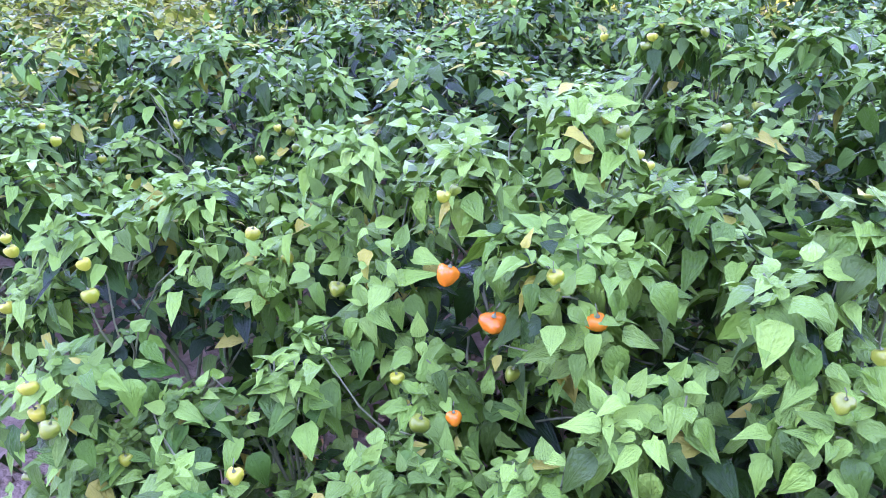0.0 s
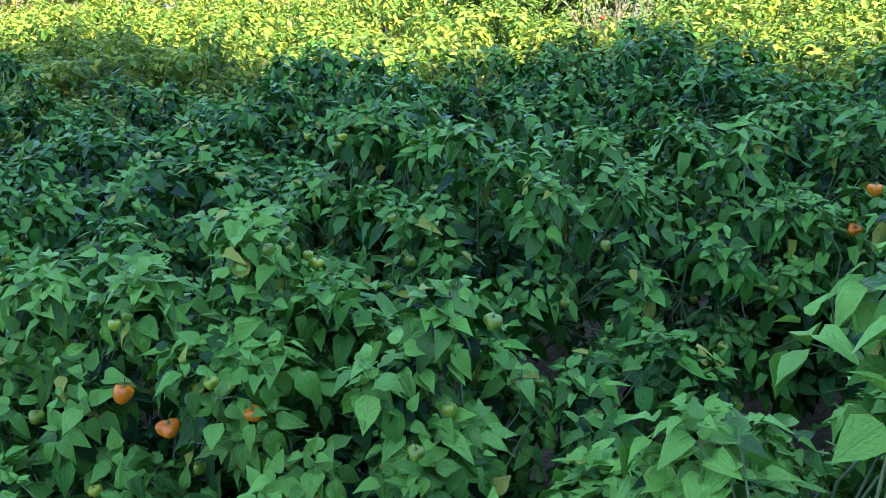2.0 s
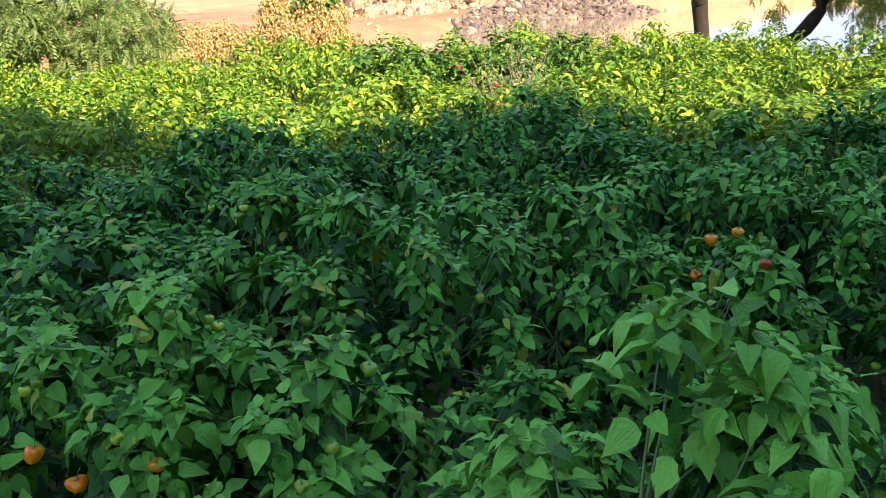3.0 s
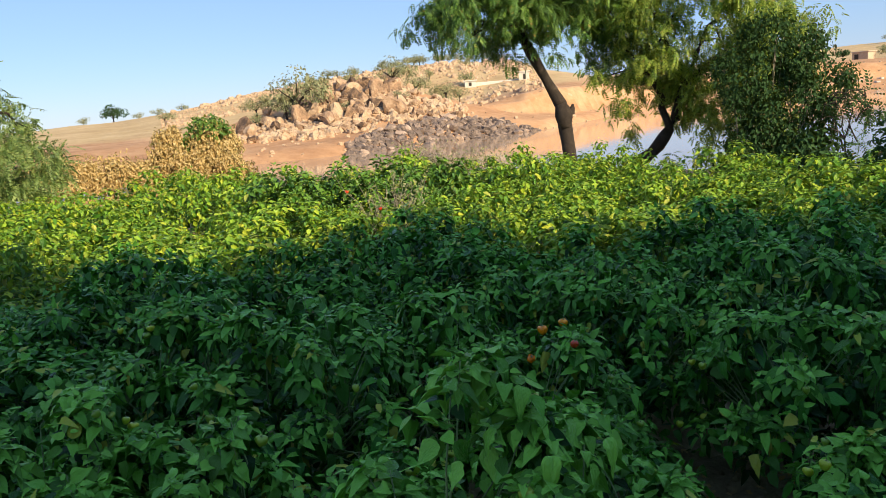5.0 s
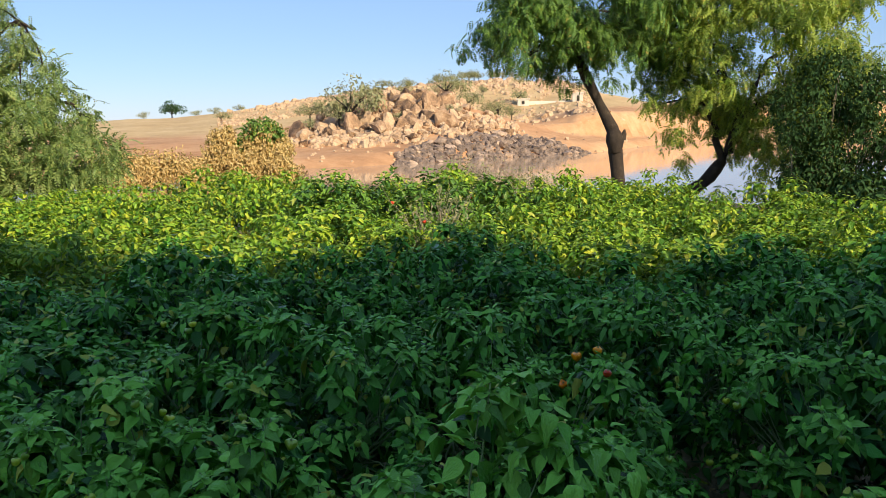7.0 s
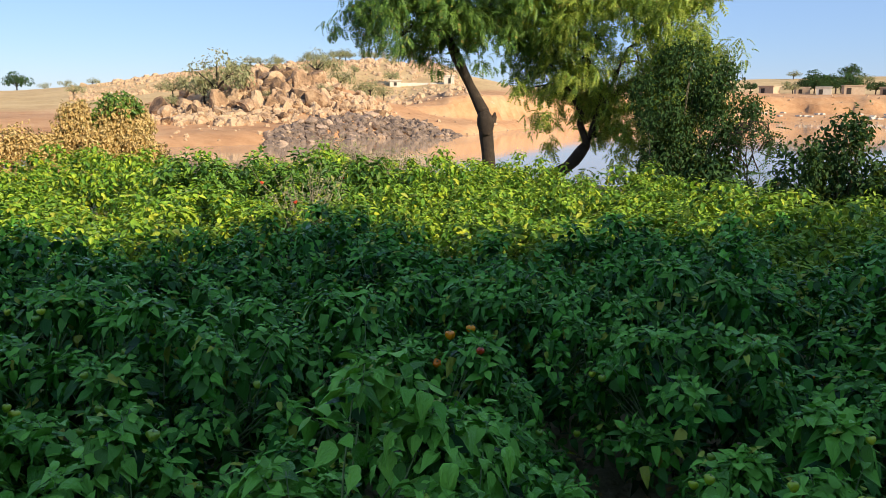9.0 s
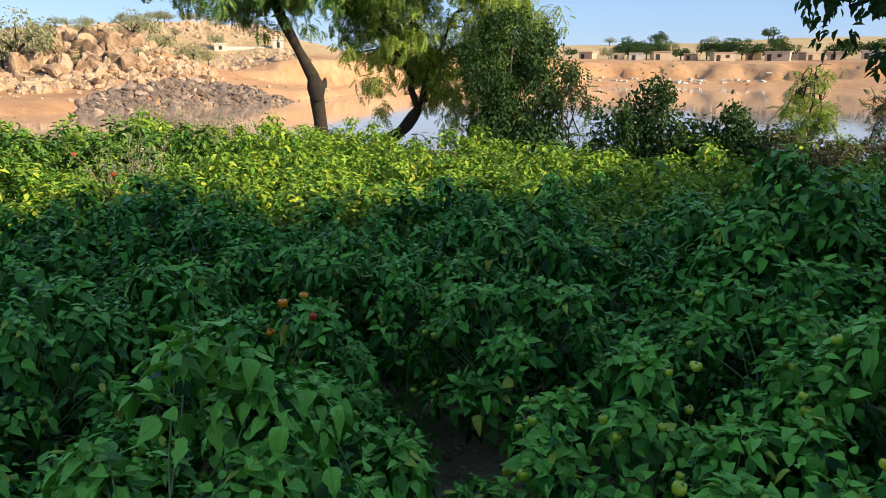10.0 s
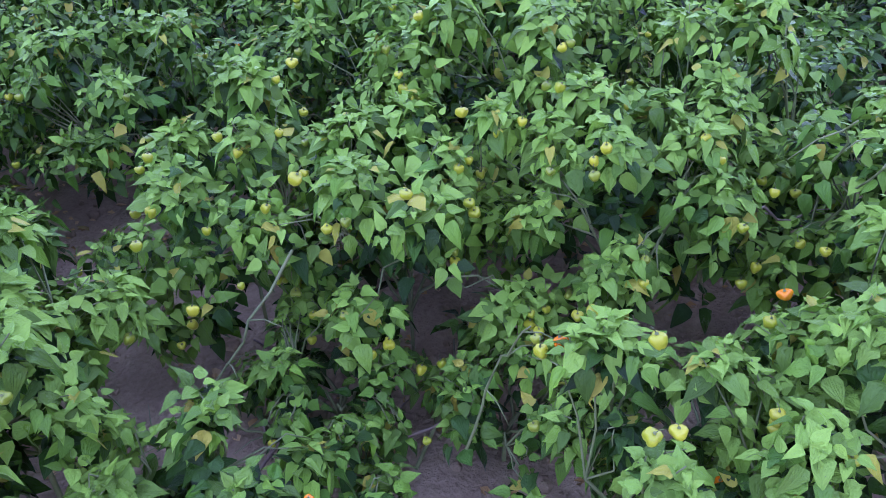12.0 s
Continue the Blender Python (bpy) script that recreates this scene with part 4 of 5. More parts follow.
def build_hedges():
    leaf_mound("dried_hedge", -6.85, 19.0, [(1.5, 0.2, 0.35, 0.4, 0.4, 0.42), (-1.05, 0, 0.40, 0.4, 0.4, 0.55), (-0.6, 0.1, 0.5, 0.45, 0.4, 0.55), (-0.1, 0, 0.45, 0.5, 0.4, 0.6), (0.4, 0.1, 0.5, 0.45, 0.4, 0.5), (0.85, 0, 0.42, 0.45, 0.4, 0.55), (1.2, 0.1, 0.4, 0.35, 0.4, 0.45)],
               "low hedge smothered in dead brown creeper leaves", "hedge", "dried hedges", M_DRY, 11000, 0.078, 51)
    leaf_mound("dried_bush", -4.95, 19.5, [(-0.7, 0.1, 0.35, 0.36, 0.3, 0.45), (-0.15, 0.0, 0.95, 0.28, 0.3, 0.5), (0.0, 0, 0.7, 0.40, 0.4, 0.75), (0.35, -0.2, 0.45, 0.45, 0.4, 0.6), (0.12, 0, 1.25, 0.24, 0.24, 0.32), (-0.35, 0.1, 0.4, 0.36, 0.3, 0.55), (0.62, -0.2, 0.4, 0.4, 0.4, 0.5)],
               "tall bush smothered in dead golden creeper leaves", "bush", "dried hedges", M_DRY, 9000, 0.078, 52, 1.3)
    leaf_mound("dried_bush", -3.95, 19.8, [(0.05, -0.1, 1.0, 0.55, 0.5, 0.55), (-0.02, 0.1, 1.15, 0.45, 0.5, 0.48), (0.25, -0.35, 0.42, 0.55, 0.5, 0.5), (-0.1, -0.2, 0.5, 0.45, 0.45, 0.55), (0.6, -0.3, 0.32, 0.36, 0.4, 0.42), (0.32, 0, 0.95, 0.34, 0.4, 0.42)],
               "rounded bush of golden dead creeper with some green on top", "bush", "dried hedges", M_DRY, 11000, 0.078, 53, 1.2)
    leaf_mound("vine_bush", -4.0, 19.85, [(-0.05, -0.05, 1.36, 0.50, 0.48, 0.38), (-0.42, -0.1, 1.0, 0.2, 0.3, 0.45)], "green creeper on the top of the dried bush", "bush", "", M_NEEM, 1700, 0.11, 54)
    leaf_mound("vine_bush", 5.7, 7.2, [(0.02, 0, 0.80, 0.30, 0.4, 0.70), (0.0, 0, 1.2, 0.16, 0.2, 0.3), (0.42, -0.1, 0.55, 0.36, 0.4, 0.52), (-0.42, 0.2, 0.62, 0.24, 0.35, 0.62), (0.2, 0, 0.4, 0.5, 0.4, 0.4)], "dark green bush overgrown with broad-leaved creeper", "bush", "creeper bushes", M_VINE, 8500, 0.066, 55, 1.0)
    leaf_mound("vine_bush", 6.35, 6.6, [(0, 0, 0.6, 0.24, 0.35, 0.58), (0.35, -0.2, 0.45, 0.36, 0.35, 0.48), (-0.3, 0.1, 0.4, 0.3, 0.3, 0.45)], "dark green bush overgrown with broad-leaved creeper", "bush", "creeper bushes", M_VINE, 7000, 0.066, 56, 1.0)
    leaf_mound("withered_hedge", 6.95, 6.0, [(-0.4, 0.25, 0.42, 0.36, 0.35, 0.5), (0, 0, 0.45, 0.42, 0.4, 0.5), (0.45, -0.3, 0.42, 0.4, 0.4, 0.5), (0.8, -0.6, 0.4, 0.4, 0.4, 0.45)], "withered grey-brown creeper hedge beside the field", "hedge", "creeper bushes", M_WITHERED_SHADED, 7500, 0.06, 57)
    leaf_mound("withered_hedge", 8.1, 4.5, [(-0.5, 0.7, 0.42, 0.4, 0.4, 0.46), (-0.25, 0.35, 0.45, 0.42, 0.4, 0.5), (0, 0, 0.42, 0.42, 0.4, 0.5), (0.25, -0.45, 0.45, 0.42, 0.42, 0.52), (0.45, -0.9, 0.42, 0.4, 0.4, 0.48), (0.6, -1.35, 0.42, 0.4, 0.4, 0.48)],
               "withered grey-brown creeper hedge closing the field's corner", "hedge", "creeper bushes", M_WITHERED_SHADED, 10000, 0.06, 60)
    leaf_mound("vine_bush", 5.3, 2.65, [(0, 0, 0.55, 0.36, 0.36, 0.5), (0.3, -0.3, 0.5, 0.36, 0.35, 0.46), (-0.25, 0.25, 0.42, 0.3, 0.3, 0.42)], "dark green bush overgrown with broad-leaved creeper", "bush", "creeper bushes", M_VINE, 6500, 0.066, 61, 1.0)
    leaf_mound("vine_bush", 5.95, 11.0, [(-0.55, 0, 1.6, 0.34, 0.4, 0.5), (-0.2, 0.1, 1.05, 0.34, 0.4, 0.7), (0.28, 0, 1.3, 0.38, 0.4, 0.55), (0.68, 0.1, 0.85, 0.28, 0.4, 0.5), (0.1, -0.1, 0.45, 0.34, 0.35, 0.4), (-0.5, 0, 0.6, 0.28, 0.3, 0.5), (0.9, 0, 1.45, 0.28, 0.4, 0.32), (0.35, 0, 1.85, 0.42, 0.4, 0.4), (-0.1, 0.1, 2.15, 0.4, 0.4, 0.35)],
               "dark curtain of creeper hanging beside the broad tree", "bush", "creeper bushes", M_VINE, 13000, 0.066, 59, 1.0)
    leaf_mound("shrub", 6.2, 10.6, [(0, 0, 0.4, 0.5, 0.4, 0.45), (-0.9, 0.2, 0.3, 0.5, 0.4, 0.4)], "low dark shrub at the foot of the tree", "shrub", "", M_VINE, 1500, 0.11, 58)


build_hedges()


def dry_weed(x, y, high, seed, label):
    """A bleached weed: many thin arched stalks with a few shrivelled leaves."""
    rng = np.random.default_rng(seed)
    root = thing("dry_weed", x, y, land_at(x, y), label, "weed", "dry weeds at the field edge")
    paths, radii, P = [], [], []
    for _ in range(46):
        a, reach = rng.uniform(0, 6.3), rng.uniform(0.1, 0.5)
        tip = np.array([math.cos(a) * reach, math.sin(a) * reach, high * rng.uniform(0.6, 1.05)])
        line = bend((rng.normal(0, 0.04), rng.normal(0, 0.04), -0.05), tip, 0.12, rng, 6, 0.015)
        paths.append(line), radii.append(np.linspace(0.006, 0.0015, 6))
        for q in line[2:]:
            P += [q + rng.normal(0, 0.04, 3) for _ in range(4)]
    part("stalk", mesh_of("stalk", *tubes(paths, radii, 4), M_TWIG), root, "bleached thin stalk", kind="stuff")
    P = np.array(P)
    k = len(P)
    part("foliage", spread("foliage", LEAF_FAR, P, unit(rng.normal(size=(k, 3)) + [0, 0, -0.4]), unit(rng.normal(size=(k, 3)) + [0, 0, 0.5]), rng.uniform(0.02, 0.045, k), np.zeros(k), M_SCRUB), root, kind="stuff")


for wx, wy, wh, ws in ((0.75, 11.6, 1.0, 61), (1.15, 11.9, 0.9, 62), (1.6, 12.1, 0.8, 63), (0.1, 7.4, 0.95, 64)):
    dry_weed(wx, wy, wh, ws, "bleached dry weed with thin arching stalks at the field edge")

# ---------------------------------------------------------------- peppers


def pepper_mesh(name, seed, mat, squat=1.0):
    """A small lantern-shaped chilli: lobed, wrinkled, pinched to a blunt tip. Hangs down from the origin; 1 high."""
    r = np.random.default_rng(seed)
    rings = [(0.06, 0.14), (0.02, 0.36), (0.14, 0.50), (0.36, 0.54), (0.58, 0.48), (0.78, 0.36), (0.93, 0.20), (0.98, 0.02)]
    sides, V, F = 16, [], []
    ph, ph2 = r.uniform(0, 6, 2)
    for k, (s, w) in enumerate(rings):
        for j in range(sides):
            a = 2 * np.pi * j / sides
            lobe = 1 + 0.46 * abs(math.cos(1.5 * a + ph)) ** 0.7 - 0.30 + 0.06 * math.cos(4 * a + ph) * math.sin(math.pi * min(1, s + 0.15)) + 0.07 * math.sin(3 * a + ph2 + 5 * s)
            V.append((w * squat * lobe * math.cos(a), w * squat * lobe * math.sin(a), -s + 0.03 * math.sin(4 * a + ph)))
    for k in range(len(rings) - 1):
        for j in range(sides):
            q = (j + 1) % sides
            F.append((k * sides + j, (k + 1) * sides + j, (k + 1) * sides + q, k * sides + q))
    F.append(tuple(range(sides)))
    F.append(tuple(range((len(rings) - 1) * sides, len(rings) * sides))[::-1])
    return mesh_of(name, V, F, mat)


def stalk_mesh():
    rng = np.random.default_rng(3)
    v, f = tubes([[(0, 0, -0.02), (0, 0, 0.04), (0.03, 0, 0.10), (0.14, 0.02, 0.42), (0.34, 0.03, 0.62)]], [[0.13, 0.11, 0.055, 0.04, 0.04]], 7)
    return mesh_of("stalk", v, f, M_STEM)


STALK = stalk_mesh()
PEPPERS = {"green": [pepper_mesh("pepper", 5 + i, M_GREEN_PEPPER, 0.9 + 0.12 * i) for i in range(3)],
           "pale": [pepper_mesh("pepper", 15 + i, M_YELLOW_PEPPER, 0.9 + 0.12 * i) for i in range(3)],
           "orange": [pepper_mesh("pepper", 25 + i, M_ORANGE_PEPPER, 1.0 + 0.12 * i) for i in range(2)],
           "red": [pepper_mesh("pepper", 35, M_RED_PEPPER)]}
PEPPER_LABEL = {"green": "unripe green lantern-shaped chilli", "pale": "pale yellow-green lantern-shaped chilli", "orange": "ripe orange lantern-shaped chilli", "red": "overripe red chilli"}


def hang_pepper(root, place, colour, size, rng):
    """A chilli on its stalk, at a place taken from the plant's base."""
    ob = part("pepper", PEPPERS[colour][rng.integers(len(PEPPERS[colour]))], root, PEPPER_LABEL[colour])
    ob.matrix_basis = Matrix.LocRotScale(place, Euler((rng.normal(0, 0.22), rng.normal(0, 0.22), rng.uniform(0, 6.3))), (size, size, size * rng.uniform(0.9, 1.2)))
    part("stalk", STALK, ob)
    return ob


# ---------------------------------------------------------------- pepper plants


def plant_form(rng, R, H, shoots, per, leaf, up, low=0.10, inner=0.28, fresh=0.0):
    """Shoot ends on an uneven dome and the leaves round each: pos, direction, normal, size, youth or painted inner
    shade.
    """
    n_in = int(shoots * inner)
    kc = max(8, int(72 * R * (R + 0.35 * H)))
    i = np.arange(kc)
    cz = 1 - 1.17 * (i + 0.5) / kc + rng.normal(0, 0.05, kc)
    ca = i * 2.39996 + rng.normal(0, 0.25, kc)
    cc = np.sqrt(np.clip(1 - cz * cz, 0.02, 1))
    cu = np.stack([cc * np.cos(ca), cc * np.sin(ca), cz], -1)
    mid = H * 0.42
    reach = rng.uniform(0.62, 1.0, kc)
    heart = cu * reach[:, None] * [R, R, H - mid] + [0, 0, mid]
    low_side = cz < 0
    heart[low_side, 2] = mid + cz[low_side] * (mid - low) * 2.2
    which = rng.integers(kc, size=shoots)
    v = unit(rng.normal(size=(shoots, 3)) + cu[which] * 0.7 + [0, 0, 0.75])
    rc = (0.22 * R + 0.02) * rng.uniform(0.7, 1.15, kc)
    deep = np.where(np.arange(shoots) < n_in, rng.uniform(0.1, 0.7, shoots), rng.uniform(0.8, 1.05, shoots))
    tips = heart[which] + v * (rc[which] * deep)[:, None]
    inside = np.arange(shoots) < n_in // 2
    tips[inside] = tips[inside] * [0.6, 0.6, 0.75]
    tips[:, 2] = np.maximum(tips[:, 2], low)
    u = unit(cu[which] * 0.6 + v * 0.6)
    axis = unit(u * [0.6, 0.6, 0.3] + [0, 0, 1.0] + rng.normal(0, 0.22, (shoots, 3)))
    k = shoots * per
    s = np.repeat(np.arange(shoots), per)
    t = (np.tile(np.arange(per), shoots) + rng.uniform(0, 1, k)) / per
    phi = np.tile(np.arange(per), shoots) * 2.4 + np.repeat(rng.uniform(0, 6.3, shoots), per)
    ax = axis[s]
    e1 = unit(np.cross(ax, [0.3, 0.2, 0.93]))
    e2 = np.cross(ax, e1)
    radial = e1 * np.cos(phi)[:, None] + e2 * np.sin(phi)[:, None]
    # the top leaves of a shoot stand up, the old ones lower down spread flat and hang
    rise = np.radians(26 + 14 * up - 84 * t + rng.normal(0, 17, k))
    d = radial * np.cos(rise)[:, None] + ax * np.sin(rise)[:, None] + u[s] * [0.22, 0.22, 0.0]
    d = unit(d)
    nrm = unit(ax - d * (ax * d).sum(1, keepdims=True) + rng.normal(0, 0.24, (k, 3)))
    size = leaf * (0.36 + 0.70 * np.sqrt(t)) * rng.uniform(0.68, 1.25, k) * np.where(s < n_in, 1.12, 1.0)
    pos = tips[s] - ax * (t * 1.15 * leaf)[:, None] + radial * (0.10 + 0.30 * t)[:, None] * leaf
    # tips pale with youth, most on top; inner leaves darkened as painted inner shade
    youth_shade = np.where(np.repeat(np.arange(shoots) >= n_in, per), 1.0, 0.15) * np.clip(1.0 - t * 0.95, 0, 1) * np.clip(0.35 + 0.9 * u[s, 2], 0.05, 1) * np.repeat(rng.uniform(0.2, 1.0, shoots), per)
    youth_shade = np.where(s < n_in, -0.7 * rng.random(k), youth_shade + fresh * rng.uniform(0.0, 1.0, k))
    return tips, s, pos, d, nrm, size, youth_shade, np.repeat(np.arange(shoots) >= n_in, per)


def plant_stems(rng, tips, count, R, H, thick=0.008):
    """A short trunk that forks again and again to the shoot ends."""
    heart = np.array([0, 0, H * 0.22])
    paths, radii = [bend((0, 0, -0.05), heart, 0, rng, 3)], [np.array([1.0, 0.9, 0.8]) * thick]
    forks = []
    for k in range(7):
        a = k * 0.9 + rng.uniform(0, 0.5)
        f = heart + np.array([math.cos(a) * R * 0.45, math.sin(a) * R * 0.45, H * rng.uniform(0.2, 0.38)])
        paths.append(bend(heart, f, 0.02, rng, 4, 0.012)), radii.append(np.linspace(0.7, 0.45, 4) * thick)
        forks.append(f)
    forks = np.array(forks)
    for i in rng.permutation(len(tips))[:count]:
        f = forks[np.argmin(np.linalg.norm(forks - tips[i], axis=1))]
        paths.append(bend(f, tips[i], 0.02, rng, 4, 0.01)), radii.append(np.linspace(0.4, 0.16, 4) * thick)
    v, f = tubes(paths, radii, 4)
    return mesh_of("stem", v, f, M_STEM)


ONE_LEAF = []
for yv in (0.03, 0.25, 0.6):
    ONE_LEAF.append([mesh_of("leaf", sv, sf, M_LEAF_ONE, suv, {"youth_shade": np.full(len(sv), yv)}) for sv, sf, suv in LEAF_CLOSE])

PLANT_LABELS = ["bushy chilli plant with drooping pointed green leaves", "dense dark green chilli plant in the field row", "leafy chilli plant carrying small lantern-shaped fruit"]


def pepper_plant(x, y, R, H, seed, shoots, per, leaf, shape, mat, singles=0, peppers=(), stems=40, label="", fresh=0.0):
    rng = np.random.default_rng(seed)
    root = thing("pepper_plant", x, y, land_at(x, y), label or PLANT_LABELS[seed % 3], "pepper plant", "pepper plants in the field")
    tips, s, pos, d, nrm, size, youth_shade, outer = plant_form(rng, R, H, shoots, per, leaf, -0.4 if mat == M_LEAF_SUNLIT else 1.0 if singles else 1.7, fresh=fresh)
    part("stem", plant_stems(rng, tips, stems, R, H), root, "pale green forked stem")
    one = np.zeros(len(pos), dtype=bool)
    if singles:
        toward = unit(np.array([[-x, -y, 1.4]]))
        score = (unit(pos - [0, 0, H * 0.4]) @ toward[0]) + 0.25 * rng.random(len(pos)) + size * 3
        score[~outer] = -9
        one[np.argsort(-score)[:singles]] = True
    part("foliage", spread("foliage", shape, pos[~one], d[~one], nrm[~one], size[~one], youth_shade[~one], mat), root, kind="stuff")
    for i in np.where(one)[0]:
        ob = new("leaf", ONE_LEAF[int(np.clip(youth_shade[i] * 3.4, 0, 2))][rng.integers(len(LEAF_CLOSE))])
        side = unit(np.cross(nrm[i], d[i]))
        up = np.cross(d[i], side)
        k = float(size[i])
        w = k * rng.uniform(0.85, 1.2)
        ob.parent = root
        ob.matrix_basis = Matrix(((d[i][0] * k, side[0] * w, up[0] * k, pos[i][0]), (d[i][1] * k, side[1] * w, up[1] * k, pos[i][1]), (d[i][2] * k, side[2] * w, up[2] * k, pos[i][2]), (0, 0, 0, 1)))
    for colour, n in peppers:
        for _ in range(n):
            i = rng.integers(int(shoots * 0.3), shoots)
            for _ in range(6):
                if tips[i][2] > 0.35 * H and tips[i][0] * x + tips[i][1] * y < 0.05:
                    break
                i = rng.integers(int(shoots * 0.3), shoots)
            out = unit(tips[i] * [1, 1, 0.0])
            hang_pepper(root, tips[i] + out * 0.065 + [0, 0, -rng.uniform(0.0, 0.06)], colour, rng.uniform(0.017, 0.024) if x < 0.8 else rng.uniform(0.018, 0.026), rng)
    return root


# plants that stand nearest: x, y, spread, height, chillies
NEAR = [
    (-0.98, 1.98, 0.46, 0.90, (("green", 14), ("pale", 12))),
    (-0.52, 1.78, 0.38, 0.92, (("green", 14),)),
    (0.18, 1.33, 0.42, 1.04, (("green", 6),)),
    (-0.10, 1.40, 0.30, 0.99, ()),
    (-0.38, 2.55, 0.46, 0.90, (("green", 10),)),
    (-0.86, 2.98, 0.44, 0.94, (("green", 8), ("pale", 5))),
    (0.20, 2.72, 0.42, 0.88, (("green", 7),)),
    (0.52, 2.48, 0.36, 0.88, (("green", 6), ("red", 1))),
    (1.55, 3.05, 0.42, 0.88, (("green", 6),)),
    (1.42, 2.42, 0.42, 0.85, (("green", 5), ("pale", 3))),
    (1.22, 1.62, 0.38, 0.80, (("pale", 22), ("green", 5))),
    (1.36, 1.12, 0.36, 0.95, (("pale", 19), ("green", 6))),
    (1.82, 1.22, 0.42, 1.02, (("pale", 19), ("green", 8))),
    (1.72, 0.66, 0.38, 0.96, (("pale", 16), ("green", 6))),
    (1.08, 0.24, 0.34, 0.70, (("pale", 22), ("green", 4), ("orange", 3))),
    (1.42, -0.12, 0.38, 0.85, (("pale", 16), ("orange", 2))),
    (2.05, 1.90, 0.44, 0.92, (("green", 6), ("pale", 6))),
    (2.92, 2.62, 0.60, 1.16, (("green", 8),)),
    (-1.62, 1.80, 0.44, 0.80, (("pale", 19), ("green", 6))),
    (-1.95, 2.45, 0.36, 0.84, (("pale", 13), ("green", 6))),
    (0.44, 1.44, 0.27, 0.92, (("green", 3),)),
    (-1.28, 1.34, 0.30, 0.52, (("pale", 6), ("green", 2))),
    (-0.78, 1.22, 0.24, 0.46, ()),
    (-2.35, 1.95, 0.42, 0.86, (("pale", 16),)),
    (3.55, 2.15, 0.50, 1.10, (("green", 4),)),
    (4.05, 2.65, 0.50, 1.18, (("green", 4),)),
    (2.25, 0.62, 0.42, 0.94, (("pale", 13),)),
    (2.05, 0.02, 0.42, 0.96, (("pale", 16), ("orange", 1))),
    (2.50, 1.30, 0.44, 0.98, (("pale", 6),)),
    (1.02, 1.08, 0.22, 0.40, (("pale", 3),)),
    (1.22, 0.70, 0.22, 0.36, (("pale", 3),)),
    (0.78, 0.86, 0.20, 0.26, ()),
    (1.00, 2.98, 0.42, 0.88, (("green", 3),)),
    (0.62, 3.35, 0.40, 0.90, ()),
    (4.55, 2.85, 0.55, 1.32, (("green", 3),)),
    (5.15, 3.05, 0.55, 1.45, ()),
    (0.50, 0.92, 0.24, 0.55, (("pale", 2), ("orange", 1))),
    (-1.02, 1.47, 0.32, 0.62, (("pale", 4), ("green", 2))),
    (-0.60, 1.46, 0.27, 0.60, (("green", 2),)),
]


def build_near_plants():
    for k, (x, y, R, H, fruit) in enumerate(NEAR):
        area = R * (R + H)
        shoots = int((460 if k in (2, 3, 20, 14, 15) else 400) * area / 0.55)
        leaf = 0.072 if k == 17 else 0.049 if k in (2, 3, 20, 14, 15, 21, 22, 29, 30, 31, 32) else 0.054
        near = math.hypot(x, y) < 2.3
        pepper_plant(x, y, R, H, 100 + k, shoots, 7, leaf, LEAF_FINE if math.hypot(x, y) < 2.4 else LEAF_MID, M_LEAF, 105 if near else 62, fruit, 60, fresh=1.0 if k in (2, 3, 20) else 0.7 if k in (0, 1, 10, 11, 12, 13, 14, 15, 18, 26, 27, 28) else 0.2)


build_near_plants()


def named_fruit():
    """Ripe chillies that stand out by themselves, each on the plant that bears it."""
    plants = [o for o in scene.objects if o.name.startswith("pepper_plant")]
    rng = np.random.default_rng(8)
    for x, y, z, colour, size in ((-0.92, 1.64, 0.77, "orange", 0.026), (-0.71, 1.65, 0.73, "orange", 0.027), (-0.85, 1.63, 0.71, "orange", 0.030), (-0.87, 1.53, 0.61, "orange", 0.020),
                                  (0.52, 2.58, 0.80, "orange", 0.032), (0.60, 2.60, 0.81, "orange", 0.027), (0.46, 2.50, 0.72, "orange", 0.026), (-0.31, 7.9, 0.80, "red", 0.034), (0.0, 6.3, 0.80, "red", 0.03),
                                  (1.14, 1.22, 0.97, "pale", 0.023), (1.02, 1.38, 0.80, "pale", 0.023), (0.95, 1.58, 0.72, "pale", 0.023), (0.95, 1.02, 0.83, "pale", 0.026), (1.08, 0.85, 0.79, "pale", 0.022), (0.76, 1.20, 0.54, "pale", 0.022), (0.76, 1.37, 0.64, "pale", 0.024), (1.25, 0.84, 0.91, "pale", 0.022), (0.97, 0.26, 0.78, "pale", 0.024), (0.86, 0.20, 0.70, "pale", 0.022), (0.90, 0.18, 0.69, "pale", 0.022)):
        root = min(plants, key=lambda o: (o.location.x - x) ** 2 + (o.location.y - y) ** 2)
        hang_pepper(root, (x - root.location.x, y - root.location.y, z - root.location.z), colour, size, rng)


named_fruit()


